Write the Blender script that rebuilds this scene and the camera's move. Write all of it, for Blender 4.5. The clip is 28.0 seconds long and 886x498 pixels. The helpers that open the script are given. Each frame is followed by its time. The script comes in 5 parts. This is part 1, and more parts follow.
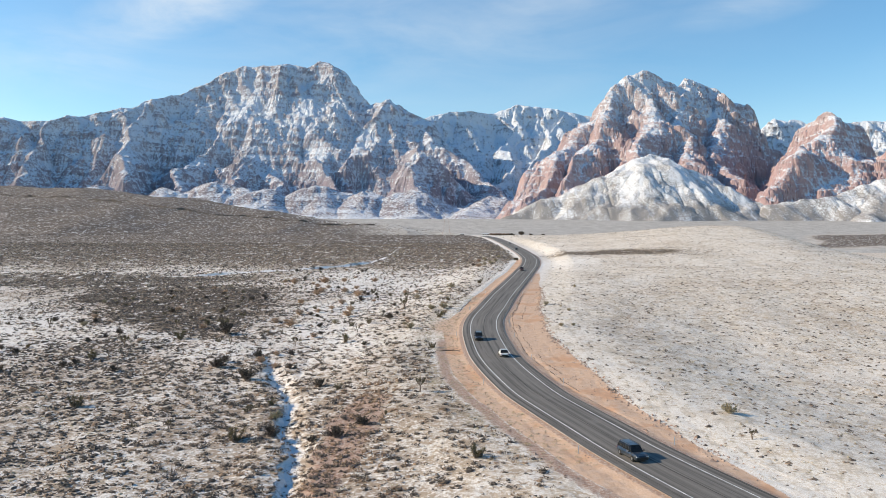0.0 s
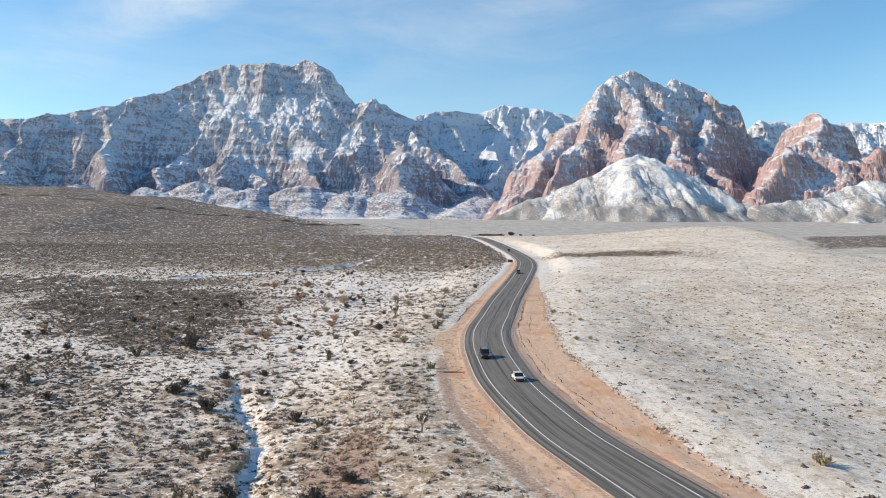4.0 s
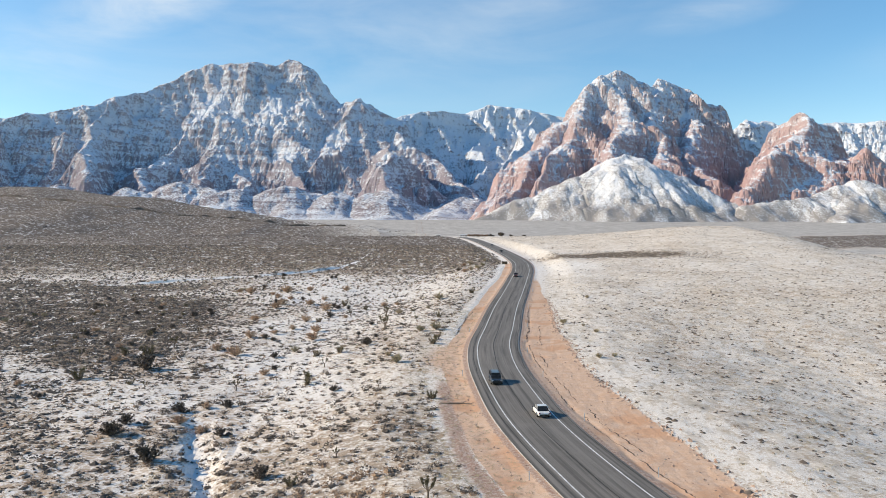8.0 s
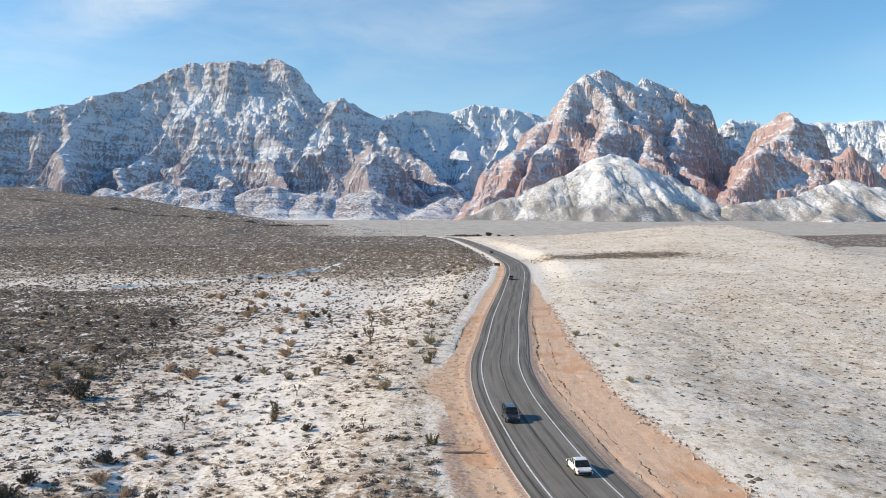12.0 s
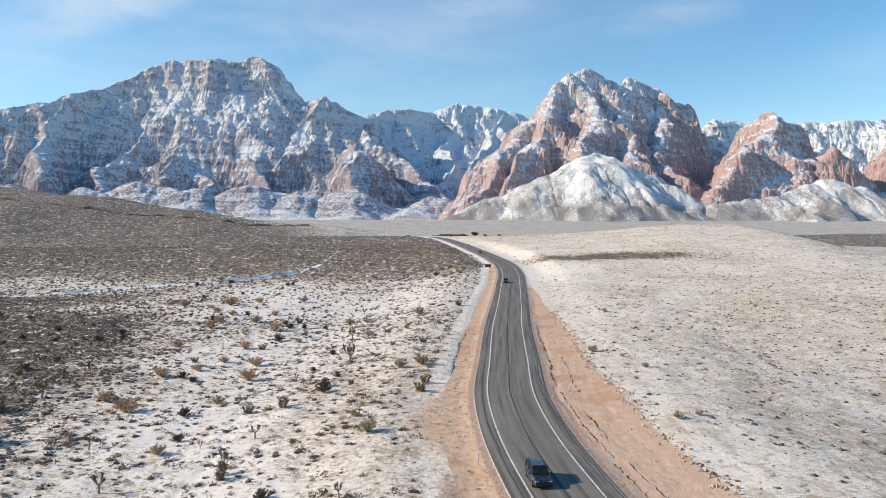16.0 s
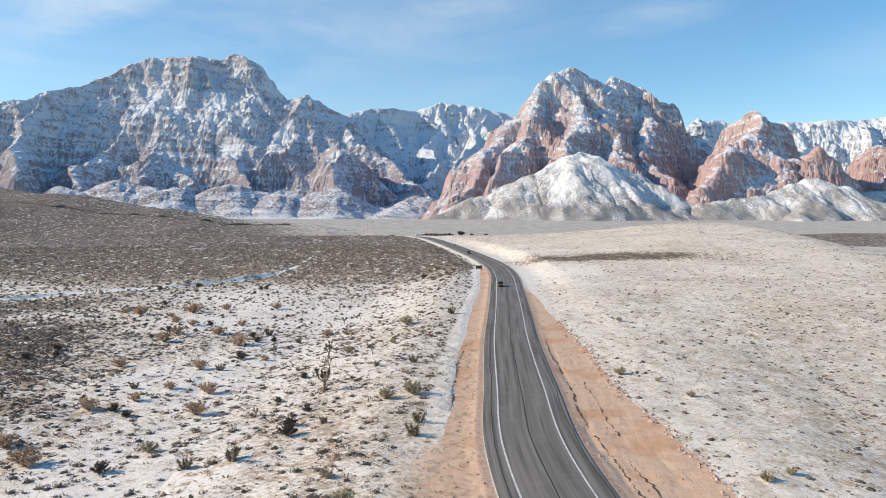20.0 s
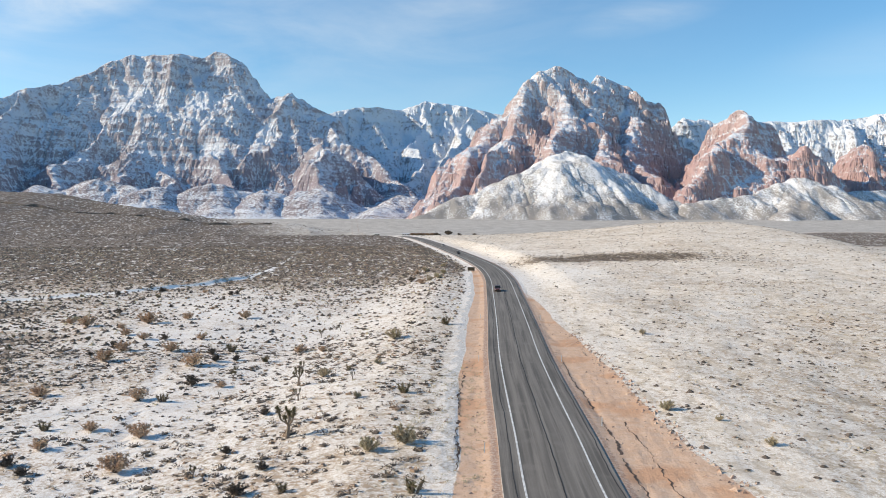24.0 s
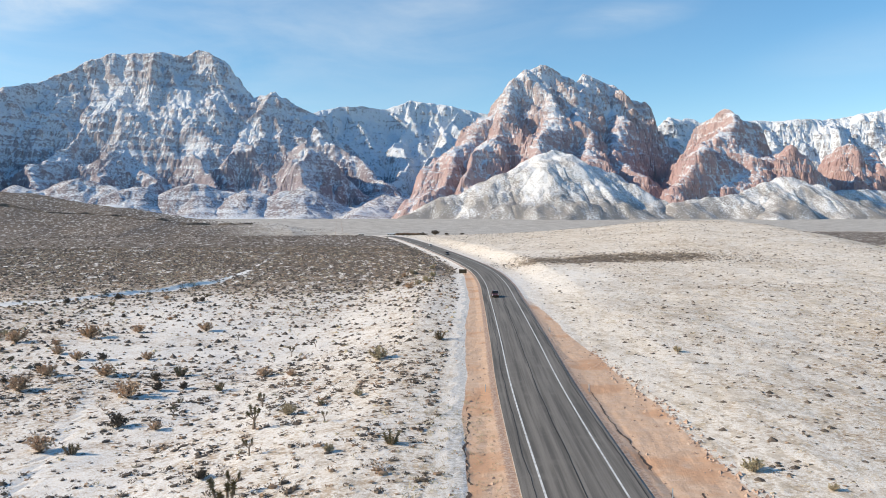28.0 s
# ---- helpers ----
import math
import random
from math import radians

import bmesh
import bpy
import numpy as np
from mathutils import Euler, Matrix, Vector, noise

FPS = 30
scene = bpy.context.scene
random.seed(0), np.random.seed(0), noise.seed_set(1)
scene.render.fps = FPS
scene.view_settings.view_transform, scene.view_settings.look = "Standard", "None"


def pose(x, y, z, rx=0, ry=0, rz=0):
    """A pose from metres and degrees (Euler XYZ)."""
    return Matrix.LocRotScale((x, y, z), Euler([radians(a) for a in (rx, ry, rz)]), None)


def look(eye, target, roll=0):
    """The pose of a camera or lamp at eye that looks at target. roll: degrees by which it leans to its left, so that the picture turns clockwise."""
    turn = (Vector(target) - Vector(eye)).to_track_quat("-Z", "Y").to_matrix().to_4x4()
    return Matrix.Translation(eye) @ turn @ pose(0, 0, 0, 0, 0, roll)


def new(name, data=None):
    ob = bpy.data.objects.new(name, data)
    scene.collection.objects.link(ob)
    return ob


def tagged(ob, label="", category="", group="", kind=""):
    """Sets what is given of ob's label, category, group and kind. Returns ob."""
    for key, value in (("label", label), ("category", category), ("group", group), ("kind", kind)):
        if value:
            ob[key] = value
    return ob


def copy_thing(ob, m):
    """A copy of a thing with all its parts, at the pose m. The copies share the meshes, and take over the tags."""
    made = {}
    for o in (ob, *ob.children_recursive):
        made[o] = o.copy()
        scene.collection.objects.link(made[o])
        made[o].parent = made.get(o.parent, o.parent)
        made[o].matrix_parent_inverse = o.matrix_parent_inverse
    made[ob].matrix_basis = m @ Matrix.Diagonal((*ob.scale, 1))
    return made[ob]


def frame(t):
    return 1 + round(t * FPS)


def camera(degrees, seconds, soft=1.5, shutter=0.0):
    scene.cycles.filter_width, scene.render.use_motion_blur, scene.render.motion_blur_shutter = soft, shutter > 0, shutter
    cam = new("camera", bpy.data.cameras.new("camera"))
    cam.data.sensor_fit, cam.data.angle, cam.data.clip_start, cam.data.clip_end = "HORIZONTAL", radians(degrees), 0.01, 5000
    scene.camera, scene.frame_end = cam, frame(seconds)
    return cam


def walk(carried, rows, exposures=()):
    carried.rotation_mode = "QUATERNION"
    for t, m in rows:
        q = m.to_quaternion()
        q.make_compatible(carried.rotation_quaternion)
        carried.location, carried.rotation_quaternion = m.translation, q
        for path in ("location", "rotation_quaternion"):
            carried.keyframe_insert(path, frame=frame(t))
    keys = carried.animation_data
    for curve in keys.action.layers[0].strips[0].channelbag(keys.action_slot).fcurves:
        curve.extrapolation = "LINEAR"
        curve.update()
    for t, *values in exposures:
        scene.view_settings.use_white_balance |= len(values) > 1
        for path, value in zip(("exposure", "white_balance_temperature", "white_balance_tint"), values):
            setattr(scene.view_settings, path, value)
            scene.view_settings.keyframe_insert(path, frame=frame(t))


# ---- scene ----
# ------------------------------------------------------------------ camera
cam = camera(58.0, 28.0, soft=0.72)
# seconds, x, y, z, turn to the right, tilt down, lean to the right (degrees)
PATH = [
    (0, 0.00, 0.00, 29.00, -0.249, 0.672, -0.182),
    (2, -1.74, 13.81, 29.06, 0.318, 0.657, -0.283),
    (4, -3.23, 27.70, 29.10, 0.829, 0.628, -0.281),
    (6, -4.49, 41.66, 29.13, 1.332, 0.598, -0.222),
    (8, -5.52, 55.66, 29.14, 1.858, 0.573, -0.143),
    (10, -6.33, 69.71, 29.14, 2.417, 0.556, -0.066),
    (12, -6.92, 83.79, 29.12, 3.008, 0.548, -0.004),
    (14, -7.31, 97.88, 29.10, 3.620, 0.549, 0.037),
    (16, -7.49, 111.98, 29.08, 4.237, 0.556, 0.059),
    (18, -7.48, 126.08, 29.04, 4.844, 0.566, 0.068),
    (20, -7.29, 140.16, 29.01, 5.425, 0.576, 0.074),
    (22, -6.91, 154.21, 28.97, 5.976, 0.584, 0.087),
    (24, -6.36, 168.22, 28.94, 6.500, 0.587, 0.118),
    (26, -5.64, 182.17, 28.90, 7.018, 0.586, 0.176),
    (28, -4.76, 196.07, 28.87, 7.569, 0.584, 0.266),
]


def heading(x, y, z, turn, tilt, lean):
    a, b = radians(turn), radians(tilt)
    ahead = Vector((math.sin(a) * math.cos(b), math.cos(a) * math.cos(b), -math.sin(b)))
    return look((x, y, z), Vector((x, y, z)) + ahead * 100, -lean)


walk(cam, [(r[0], heading(*r[1:])) for r in PATH], [(0, 0.22, 6640, 7.0), (28, 0.22, 6640, 7.0)])

# ------------------------------------------------------------------ sky and sun
SUN_UP, SUN_FROM = 27.0, (-1.0, 0.06)      # degrees; the side the light comes from, in plan


def node(tree, kind, **values):
    n = tree.nodes.new(kind)
    for key, value in values.items():
        n.inputs[key.replace("_", " ")].default_value = value
    return n


world = bpy.data.worlds.new("sky")
scene.world = world
world.use_nodes = True
wt = world.node_tree
wt.nodes.clear()
sky = wt.nodes.new("ShaderNodeTexSky")
sky.sky_type, sky.sun_disc = "NISHITA", False
sky.sun_elevation = radians(SUN_UP)
sky.sun_rotation = math.atan2(SUN_FROM[0], SUN_FROM[1])
sky.altitude, sky.air_density, sky.dust_density, sky.ozone_density = 1000, 1.1, 0.15, 1.15
place = wt.nodes.new("ShaderNodeTexCoord").outputs["Generated"]
wisp = node(wt, "ShaderNodeTexNoise", Scale=3.2, Detail=7.0, Roughness=0.6, Distortion=0.5)
stretch = wt.nodes.new("ShaderNodeMapping")
stretch.inputs["Rotation"].default_value = (0, radians(-14), 0)
stretch.inputs["Scale"].default_value = (1.3, 1.3, 5.0)
wt.links.new(place, stretch.inputs["Vector"])
wt.links.new(stretch.outputs["Vector"], wisp.inputs["Vector"])


def cloud_bank(centre, wide, high, lean, amount):
    """A thin cloud round one direction of the sky."""
    off = wt.nodes.new("ShaderNodeVectorMath")
    off.operation = "SUBTRACT"
    off.inputs[1].default_value = centre
    wt.links.new(place, off.inputs[0])
    turn = wt.nodes.new("ShaderNodeMapping")
    turn.vector_type = "POINT"
    turn.inputs["Rotation"].default_value = (0, radians(lean), 0)
    wt.links.new(off.outputs["Vector"], turn.inputs["Vector"])
    squeeze = wt.nodes.new("ShaderNodeVectorMath")
    squeeze.operation = "MULTIPLY"
    squeeze.inputs[1].default_value = (1 / wide, 1 / wide, 1 / high)
    wt.links.new(turn.outputs["Vector"], squeeze.inputs[0])
    far = wt.nodes.new("ShaderNodeVectorMath")
    far.operation = "LENGTH"
    wt.links.new(squeeze.outputs["Vector"], far.inputs[0])
    soft = wt.nodes.new("ShaderNodeMapRange")
    soft.interpolation_type = "SMOOTHSTEP"
    for key, value in (("From Min", 0.0), ("From Max", 1.6), ("To Min", amount), ("To Max", 0.0)):
        soft.inputs[key].default_value = value
    wt.links.new(far.outputs["Value"], soft.inputs["Value"])
    return soft.outputs["Result"]


def world_math(op, a, b):
    n = wt.nodes.new("ShaderNodeMath")
    n.operation, n.use_clamp = op, True
    for s, v in zip(n.inputs, (a, b)):
        if isinstance(v, bpy.types.NodeSocket):
            wt.links.new(v, s)
        else:
            s.default_value = v
    return n.outputs[0]


banks = cloud_bank((-0.30, 0.917, 0.268), 0.11, 0.034, 20, 1.0)
for bank in (cloud_bank((-0.08, 0.95, 0.25), 0.42, 0.11, 6, 0.32), cloud_bank((0.33, 0.907, 0.262), 0.09, 0.022, 8, 0.35), cloud_bank((0.10, 0.955, 0.285), 0.16, 0.03, 5, 0.4),
             cloud_bank((-0.42, 0.88, 0.20), 0.12, 0.05, 10, 0.35), cloud_bank((0.56, 0.80, 0.20), 0.10, 0.03, 8, 0.2)):
    banks = world_math("MAXIMUM", banks, bank)
cut = wt.nodes.new("ShaderNodeMapRange")
cut.inputs["From Min"].default_value, cut.inputs["From Max"].default_value = 0.25, 0.75
wt.links.new(wisp.outputs["Fac"], cut.inputs["Value"])
veil = world_math("MULTIPLY", banks, cut.outputs["Result"])
cloud = wt.nodes.new("ShaderNodeMix")
cloud.data_type = "RGBA"
cloud.inputs["B"].default_value = (5.6, 5.7, 5.8, 1)
back = node(wt, "ShaderNodeBackground", Strength=0.15)
out = wt.nodes.new("ShaderNodeOutputWorld")
wt.links.new(veil, cloud.inputs["Factor"])
deep = wt.nodes.new("ShaderNodeHueSaturation")
deep.inputs["Saturation"].default_value = 1.33
wt.links.new(sky.outputs["Color"], deep.inputs["Color"])
wt.links.new(deep.outputs["Color"], cloud.inputs["A"])
wt.links.new(cloud.outputs["Result"], back.inputs["Color"])
wt.links.new(back.outputs["Background"], out.inputs["Surface"])

sun = new("sun", bpy.data.lights.new("sun", "SUN"))
sun.data.energy, sun.data.angle, sun.data.color = 5.0, radians(0.5), (1.0, 0.85, 0.66)
aim = Vector((SUN_FROM[0], SUN_FROM[1], 0)).normalized() * math.cos(radians(SUN_UP))
aim.z = math.sin(radians(SUN_UP))
sun.matrix_world = look(aim * 100, (0, 0, 0))


# ------------------------------------------------------------------ noise and height of the land
def lattice(ix, iy, seed):
    h = (ix.astype(np.int64) * 374761393 + iy.astype(np.int64) * 668265263 + seed * 1274126177) & 0x7FFFFFFF
    h = ((h ^ (h >> 13)) * 1274126177) & 0x7FFFFFFF
    a = ((h ^ (h >> 16)) & 0xFFFF) / 65536.0 * 2 * math.pi
    return np.cos(a), np.sin(a)


def perlin(x, y, seed=0):
    x, y = np.asarray(x, float), np.asarray(y, float)
    x0, y0 = np.floor(x), np.floor(y)
    fx, fy = x - x0, y - y0
    u, v = fx * fx * fx * (fx * (fx * 6 - 15) + 10), fy * fy * fy * (fy * (fy * 6 - 15) + 10)

    def corner(i, j):
        gx, gy = lattice(x0 + i, y0 + j, seed)
        return gx * (fx - i) + gy * (fy - j)
    a = corner(0, 0) * (1 - u) + corner(1, 0) * u
    b = corner(0, 1) * (1 - u) + corner(1, 1) * u
    return (a * (1 - v) + b * v) * 1.5


def fbm(x, y, octaves=4, seed=0, gain=0.5):
    total, amp = 0, 1.0
    for k in range(octaves):
        total, amp = total + amp * perlin(x * 2 ** k, y * 2 ** k, seed + k), amp * gain
    return total


def ridged(x, y, octaves=4, seed=0, gain=0.5):
    total, amp = 0, 1.0
    for k in range(octaves):
        total, amp = total + amp * (1 - 2 * np.abs(perlin(x * 2 ** k, y * 2 ** k, seed + k))), amp * gain
    return total


def step(a, b, x):
    s = np.clip((np.asarray(x, float) - a) / (b - a), 0, 1)
    return s * s * (3 - 2 * s)


def smooth_curve(keys):
    """A smooth function through (t, value) keys."""
    t, v = np.array(keys, float).T
    m = np.gradient(v, t)

    def curve(x):
        x = np.asarray(x, float)
        i = np.clip(np.searchsorted(t, x) - 1, 0, len(t) - 2)
        w = t[i + 1] - t[i]
        s = np.clip((x - t[i]) / w, 0, 1)
        return ((1 + 2 * s) * (1 - s) ** 2 * v[i] + s * (1 - s) ** 2 * w * m[i]
                + s * s * (3 - 2 * s) * v[i + 1] + s * s * (s - 1) * w * m[i + 1])
    return curve


# the road's centre line (y, x), and how the land rises towards the mountains (y, z)
road_x = smooth_curve([(-160, 150), (-80, 102), (0, 62), (40, 45.5), (60, 38), (83, 29.6), (100, 23.8), (113, 20.2), (121, 18.0), (131, 15.4),
                       (145, 13.0), (165, 10.6), (187, 9.7), (203, 9.6), (226, 10.9), (257, 15.3), (304, 22.4),
                       (341, 28.7), (405, 39.3), (467, 49), (510, 53.8), (545, 55.8), (600, 56.8), (676, 56.3),
                       (780, 54), (850, 51), (900, 46), (960, 36), (1100, 0)])
rise = smooth_curve([(-400, -8), (0, -0.3), (200, 5.6), (400, 12.4), (600, 20.0), (800, 28.4), (906, 32.8), (960, 34.2),
                     (1050, 33.5), (1200, 33.5), (1500, 41), (2000, 67), (2400, 90), (2900, 100), (3400, 118), (5200, 190)])


# an old raised track across the plain (x, y)
track_y = smooth_curve([(-700, 330), (-400, 356), (-200, 392), (-119, 420), (-102, 434), (-87, 444), (-70, 461), (-54, 484), (-46, 508), (-40, 567), (-38, 620)])


# a footpath trodden through the brush (y, x)
trail_x = smooth_curve([(120, -22), (155, -28.4), (179, -30.9), (211, -27.8), (233, -28.6), (248, -27.4), (267, -33.5), (285, -36.2), (302, -38), (323, -41.6), (345, -48), (400, -70)])


def track_off(x, y):
    """How far a place lies beyond the old track, square to it."""
    fall = (track_y(x + 0.5) - track_y(x - 0.5))
    return (y - track_y(x)) / np.sqrt(1 + fall * fall)


# the crest of the long hill (x, y)
hill_crest = smooth_curve([(-1700, 1750), (-783, 1675), (-467, 1500), (-288, 1400), (-129, 1300), (8, 1150), (60, 1050), (400, 1000)])


def wash_x(y):
    return np.interp(y, [40, 95, 110, 124, 138, 145, 168, 181, 200], [-8, -19, -21.9, -24.6, -26.8, -29.6, -36.5, -40.7, -47]) + 0.5 * np.sin(y / 5.3) + 0.9 * perlin(y / 13, y * 0 + 2.7, 77)


def land(x, y):
    """Height of the open desert, without the road's own bench."""
    x, y = np.asarray(x, float), np.asarray(y, float)
    u = x - road_x(y)
    z = rise(y)
    near = 1 - step(380, 620, y)
    z = z - 3.2 * step(12, 48, -u) * near
    z = z - 4.8 * step(18, 75, u) * (1 - step(190, 330, y))
    # long dark hill on one side, snowy knoll on the other
    top = smooth_curve([(-1700, 175), (-1000, 146), (-783, 136), (-467, 103), (-288, 76), (-129, 56), (8, 40), (60, 34), (400, 20)])
    d = y - hill_crest(x)
    hill = top(x) - np.where(d < 0, 0.112 * np.abs(d) ** 1.0, 0.16 * d) + 3.5 * ridged(x / 230, y / 500, 3, 5) - 3.5
    z = np.maximum(z, hill - 40 * step(60, 420, x))
    cx = 258.6 + 0.168 * (y - 740)
    z = z + 17.5 * np.exp(-((x - cx) / np.where(x < cx, 129, 73)) ** 2 - ((y - 707) / 226) ** 2)
    z = z - 20.2 * step(0, 170, x - cx + 10) * step(400, 620, y) * (1 - step(1100, 1500, y))
    bank = track_off(x, y)
    z = z + (0.75 + 0.7 * perlin(x / 16, y / 30, 79)) * step(-1.3, 1.3, bank) * (1 - step(8, 50, bank)) * (1 - step(-40, -37.5, x)) * (1 - step(485, 530, y)) * step(-420, -300, x)
    # dry wash with one steep bank, and the hollow of the footpath
    off = x - wash_x(y)
    fade = step(40, 70, y) * (1 - step(150, 205, y))
    z = z - ((1.0 + 0.5 * perlin(y / 9, x * 0 + 1.1, 83)) * step(-1.7, -0.6, off + perlin(y / 4.5, x * 0 + 3.3, 85)) * (1 - step(0.4, 3.6, off + 1.4 * perlin(y / 7, x * 0 + 5.3, 87)))) * fade
    z = z + 0.35 * np.exp(-((off + 4.2) / 2.2) ** 2) * fade
    z = z - 0.12 * np.exp(-((x - trail_x(y)) / 0.5) ** 2) * step(150, 160, y) * (1 - step(345, 360, y))
    rough = 0.5 * fbm(x / 38, y / 38, 3, 11) + 0.14 * fbm(x / 6, y / 6, 3, 17)
    return z + rough * step(10, 22, np.abs(u)) * (1 - 0.9 * step(1300, 2000, y))


def ground_height(x, y):
    """The desert with the bench, the shoulders and the cut banks of the road."""
    x, y = np.asarray(x, float), np.asarray(y, float)
    u = x - road_x(y)
    bench = rise(y) - 0.12 - 0.25 * step(5.4, 8.0, np.abs(u))
    one = np.zeros_like(u)
    wob = 0.7 * perlin(y / 17, one + 3.1, 31) + 0.2 * perlin(y / 4.0, one + 8.1, 33)
    # eroded gully on the one shoulder, undercut bank on the other
    deep = step(-0.15, 0.25, fbm(y / 30, one + 2.2, 3, 35)) * step(90, 120, y) * (1 - step(330, 350, y))
    bench = bench - 0.10 * deep * np.exp(-((u - 7.6 - 1.3 * wob) / 0.5) ** 2) + 0.07 * fbm(x / 2.3, y / 2.3, 3, 37) * step(5.6, 7.5, np.abs(u))
    bank = (0.04 + 0.14 * (1 - step(272, 292, y))) * (0.4 + 0.6 * step(-0.3, 0.6, perlin(y / 9, one + 6.6, 39))) * step(0.0, 0.7, -u - 9.7 - 0.9 * wob) * step(238, 250, y) * (1 - step(430, 470, y))
    edge = 13.0 + 2.0 * wob
    cut_bank = 0.04 * step(0, 0.8, u - edge) * (1 - step(2, 8, u - edge)) * (1 - step(340, 380, y))
    b = 1 - (1 - step(11, 26, np.abs(u))) * (1 - step(905, 950, y))
    return (bench + bank) * (1 - b) + land(x, y) * b + cut_bank


def grid_mesh(name, xs, ys, zs):
    """A sheet of quads over arrays of shape (rows, columns)."""
    r, c = zs.shape
    verts = np.stack([xs, ys, zs], -1).reshape(-1, 3)
    i = np.arange(r * c).reshape(r, c)
    faces = np.stack([i[:-1, :-1], i[:-1, 1:], i[1:, 1:], i[1:, :-1]], -1).reshape(-1, 4)
    return sheet(name, verts, faces)


def sheet(name, verts, faces, smooth=False):
    me = bpy.data.meshes.new(name)
    verts, faces = np.ascontiguousarray(verts, np.float32), np.ascontiguousarray(faces, np.int32)
    n, k = faces.shape
    me.vertices.add(len(verts))
    me.vertices.foreach_set("co", verts.ravel())
    me.loops.add(n * k)
    me.loops.foreach_set("vertex_index", faces.ravel())
    me.polygons.add(n)
    me.polygons.foreach_set("loop_start", np.arange(n, dtype=np.int32) * k)
    me.polygons.foreach_set("use_smooth", np.full(n, smooth))
    me.update(calc_edges=True)
    return me


def paint(me, name, values):
    """A value a corner point, for the materials: values of shape (points, 4)."""
    layer = me.attributes.new(name, "FLOAT_COLOR", "POINT")
    layer.data.foreach_set("color", np.ascontiguousarray(values, np.float32).ravel())


# ------------------------------------------------------------------ materials
class Mat:
    """A small builder for node materials."""

    def __init__(self, name, rough=0.9):
        self.m = bpy.data.materials.new(name)
        self.m.use_nodes = True
        self.t = self.m.node_tree
        self.bsdf = self.t.nodes["Principled BSDF"]
        self.bsdf.inputs["Roughness"].default_value = rough
        self.bsdf.inputs["Specular IOR Level"].default_value = 0.25
        self.pos = self.t.nodes.new("ShaderNodeNewGeometry").outputs["Position"]

    def put(self, socket, value):
        if isinstance(value, bpy.types.NodeSocket):
            self.t.links.new(value, socket)
        else:
            socket.default_value = value
        return self

    def noise(self, scale, detail=4, rough=0.55, vector=None, stretch=None, distortion=0.0):
        v = vector or self.pos
        if stretch:
            mp = self.t.nodes.new("ShaderNodeMapping")
            mp.inputs["Scale"].default_value = stretch
            self.put(mp.inputs["Vector"], v)
            v = mp.outputs["Vector"]
        n = node(self.t, "ShaderNodeTexNoise", Scale=scale, Detail=detail, Roughness=rough, Distortion=distortion)
        self.put(n.inputs["Vector"], v)
        return n.outputs["Fac"]

    def ramp(self, value, a, b, lo=0.0, hi=1.0):
        r = self.t.nodes.new("ShaderNodeMapRange")
        r.interpolation_type = "SMOOTHSTEP"
        for key, val in (("From Min", a), ("From Max", b), ("To Min", lo), ("To Max", hi)):
            r.inputs[key].default_value = val
        self.put(r.inputs["Value"], value)
        return r.outputs["Result"]

    def math(self, op, a, b=0.0, c=0.0):
        n = self.t.nodes.new("ShaderNodeMath")
        n.operation = op
        for s, v in zip(n.inputs, (a, b, c)):
            self.put(s, v)
        return n.outputs[0]

    def mix(self, fac, a, b, blend="MIX"):
        n = self.t.nodes.new("ShaderNodeMix")
        n.data_type, n.blend_type = "RGBA", blend
        for key, v in (("Factor", fac), ("A", a), ("B", b)):
            socket = [s for s in n.inputs if s.name == key and s.enabled][0]
            self.put(socket, v if isinstance(v, (bpy.types.NodeSocket, float, int)) else (*v, 1)[:4])
        return [s for s in n.outputs if s.enabled][0]

    def attribute(self, name):
        n = self.t.nodes.new("ShaderNodeAttribute")
        n.attribute_name = name
        s = self.t.nodes.new("ShaderNodeSeparateColor")
        self.put(s.inputs["Color"], n.outputs["Color"])
        return s.outputs

    def bump(self, height, strength, distance):
        n = node(self.t, "ShaderNodeBump", Strength=strength, Distance=distance)
        self.put(n.inputs["Height"], height)
        self.put(self.bsdf.inputs["Normal"], n.outputs["Normal"])
        return self

    def settle(self, snow, amount):
        """Snow lies flatter than the rock that holds it: turns the normal upwards where it lies."""
        socket = self.bsdf.inputs["Normal"]
        steep = socket.links[0].from_socket
        n = self.t.nodes.new("ShaderNodeMix")
        n.data_type = "VECTOR"
        f, a, c = [s for s in n.inputs if s.enabled]
        self.put(f, self.math("MULTIPLY", snow, amount)).put(a, steep).put(c, (-0.1, -0.1, 1.0))
        unit = self.t.nodes.new("ShaderNodeVectorMath")
        unit.operation = "NORMALIZE"
        self.put(unit.inputs[0], [s for s in n.outputs if s.enabled][0])
        self.put(socket, unit.outputs["Vector"])

    def colour(self, c):
        self.put(self.bsdf.inputs["Base Color"], c if isinstance(c, bpy.types.NodeSocket) else (*c, 1)[:4])
        return self


SNOW = (0.81, 0.85, 0.90)


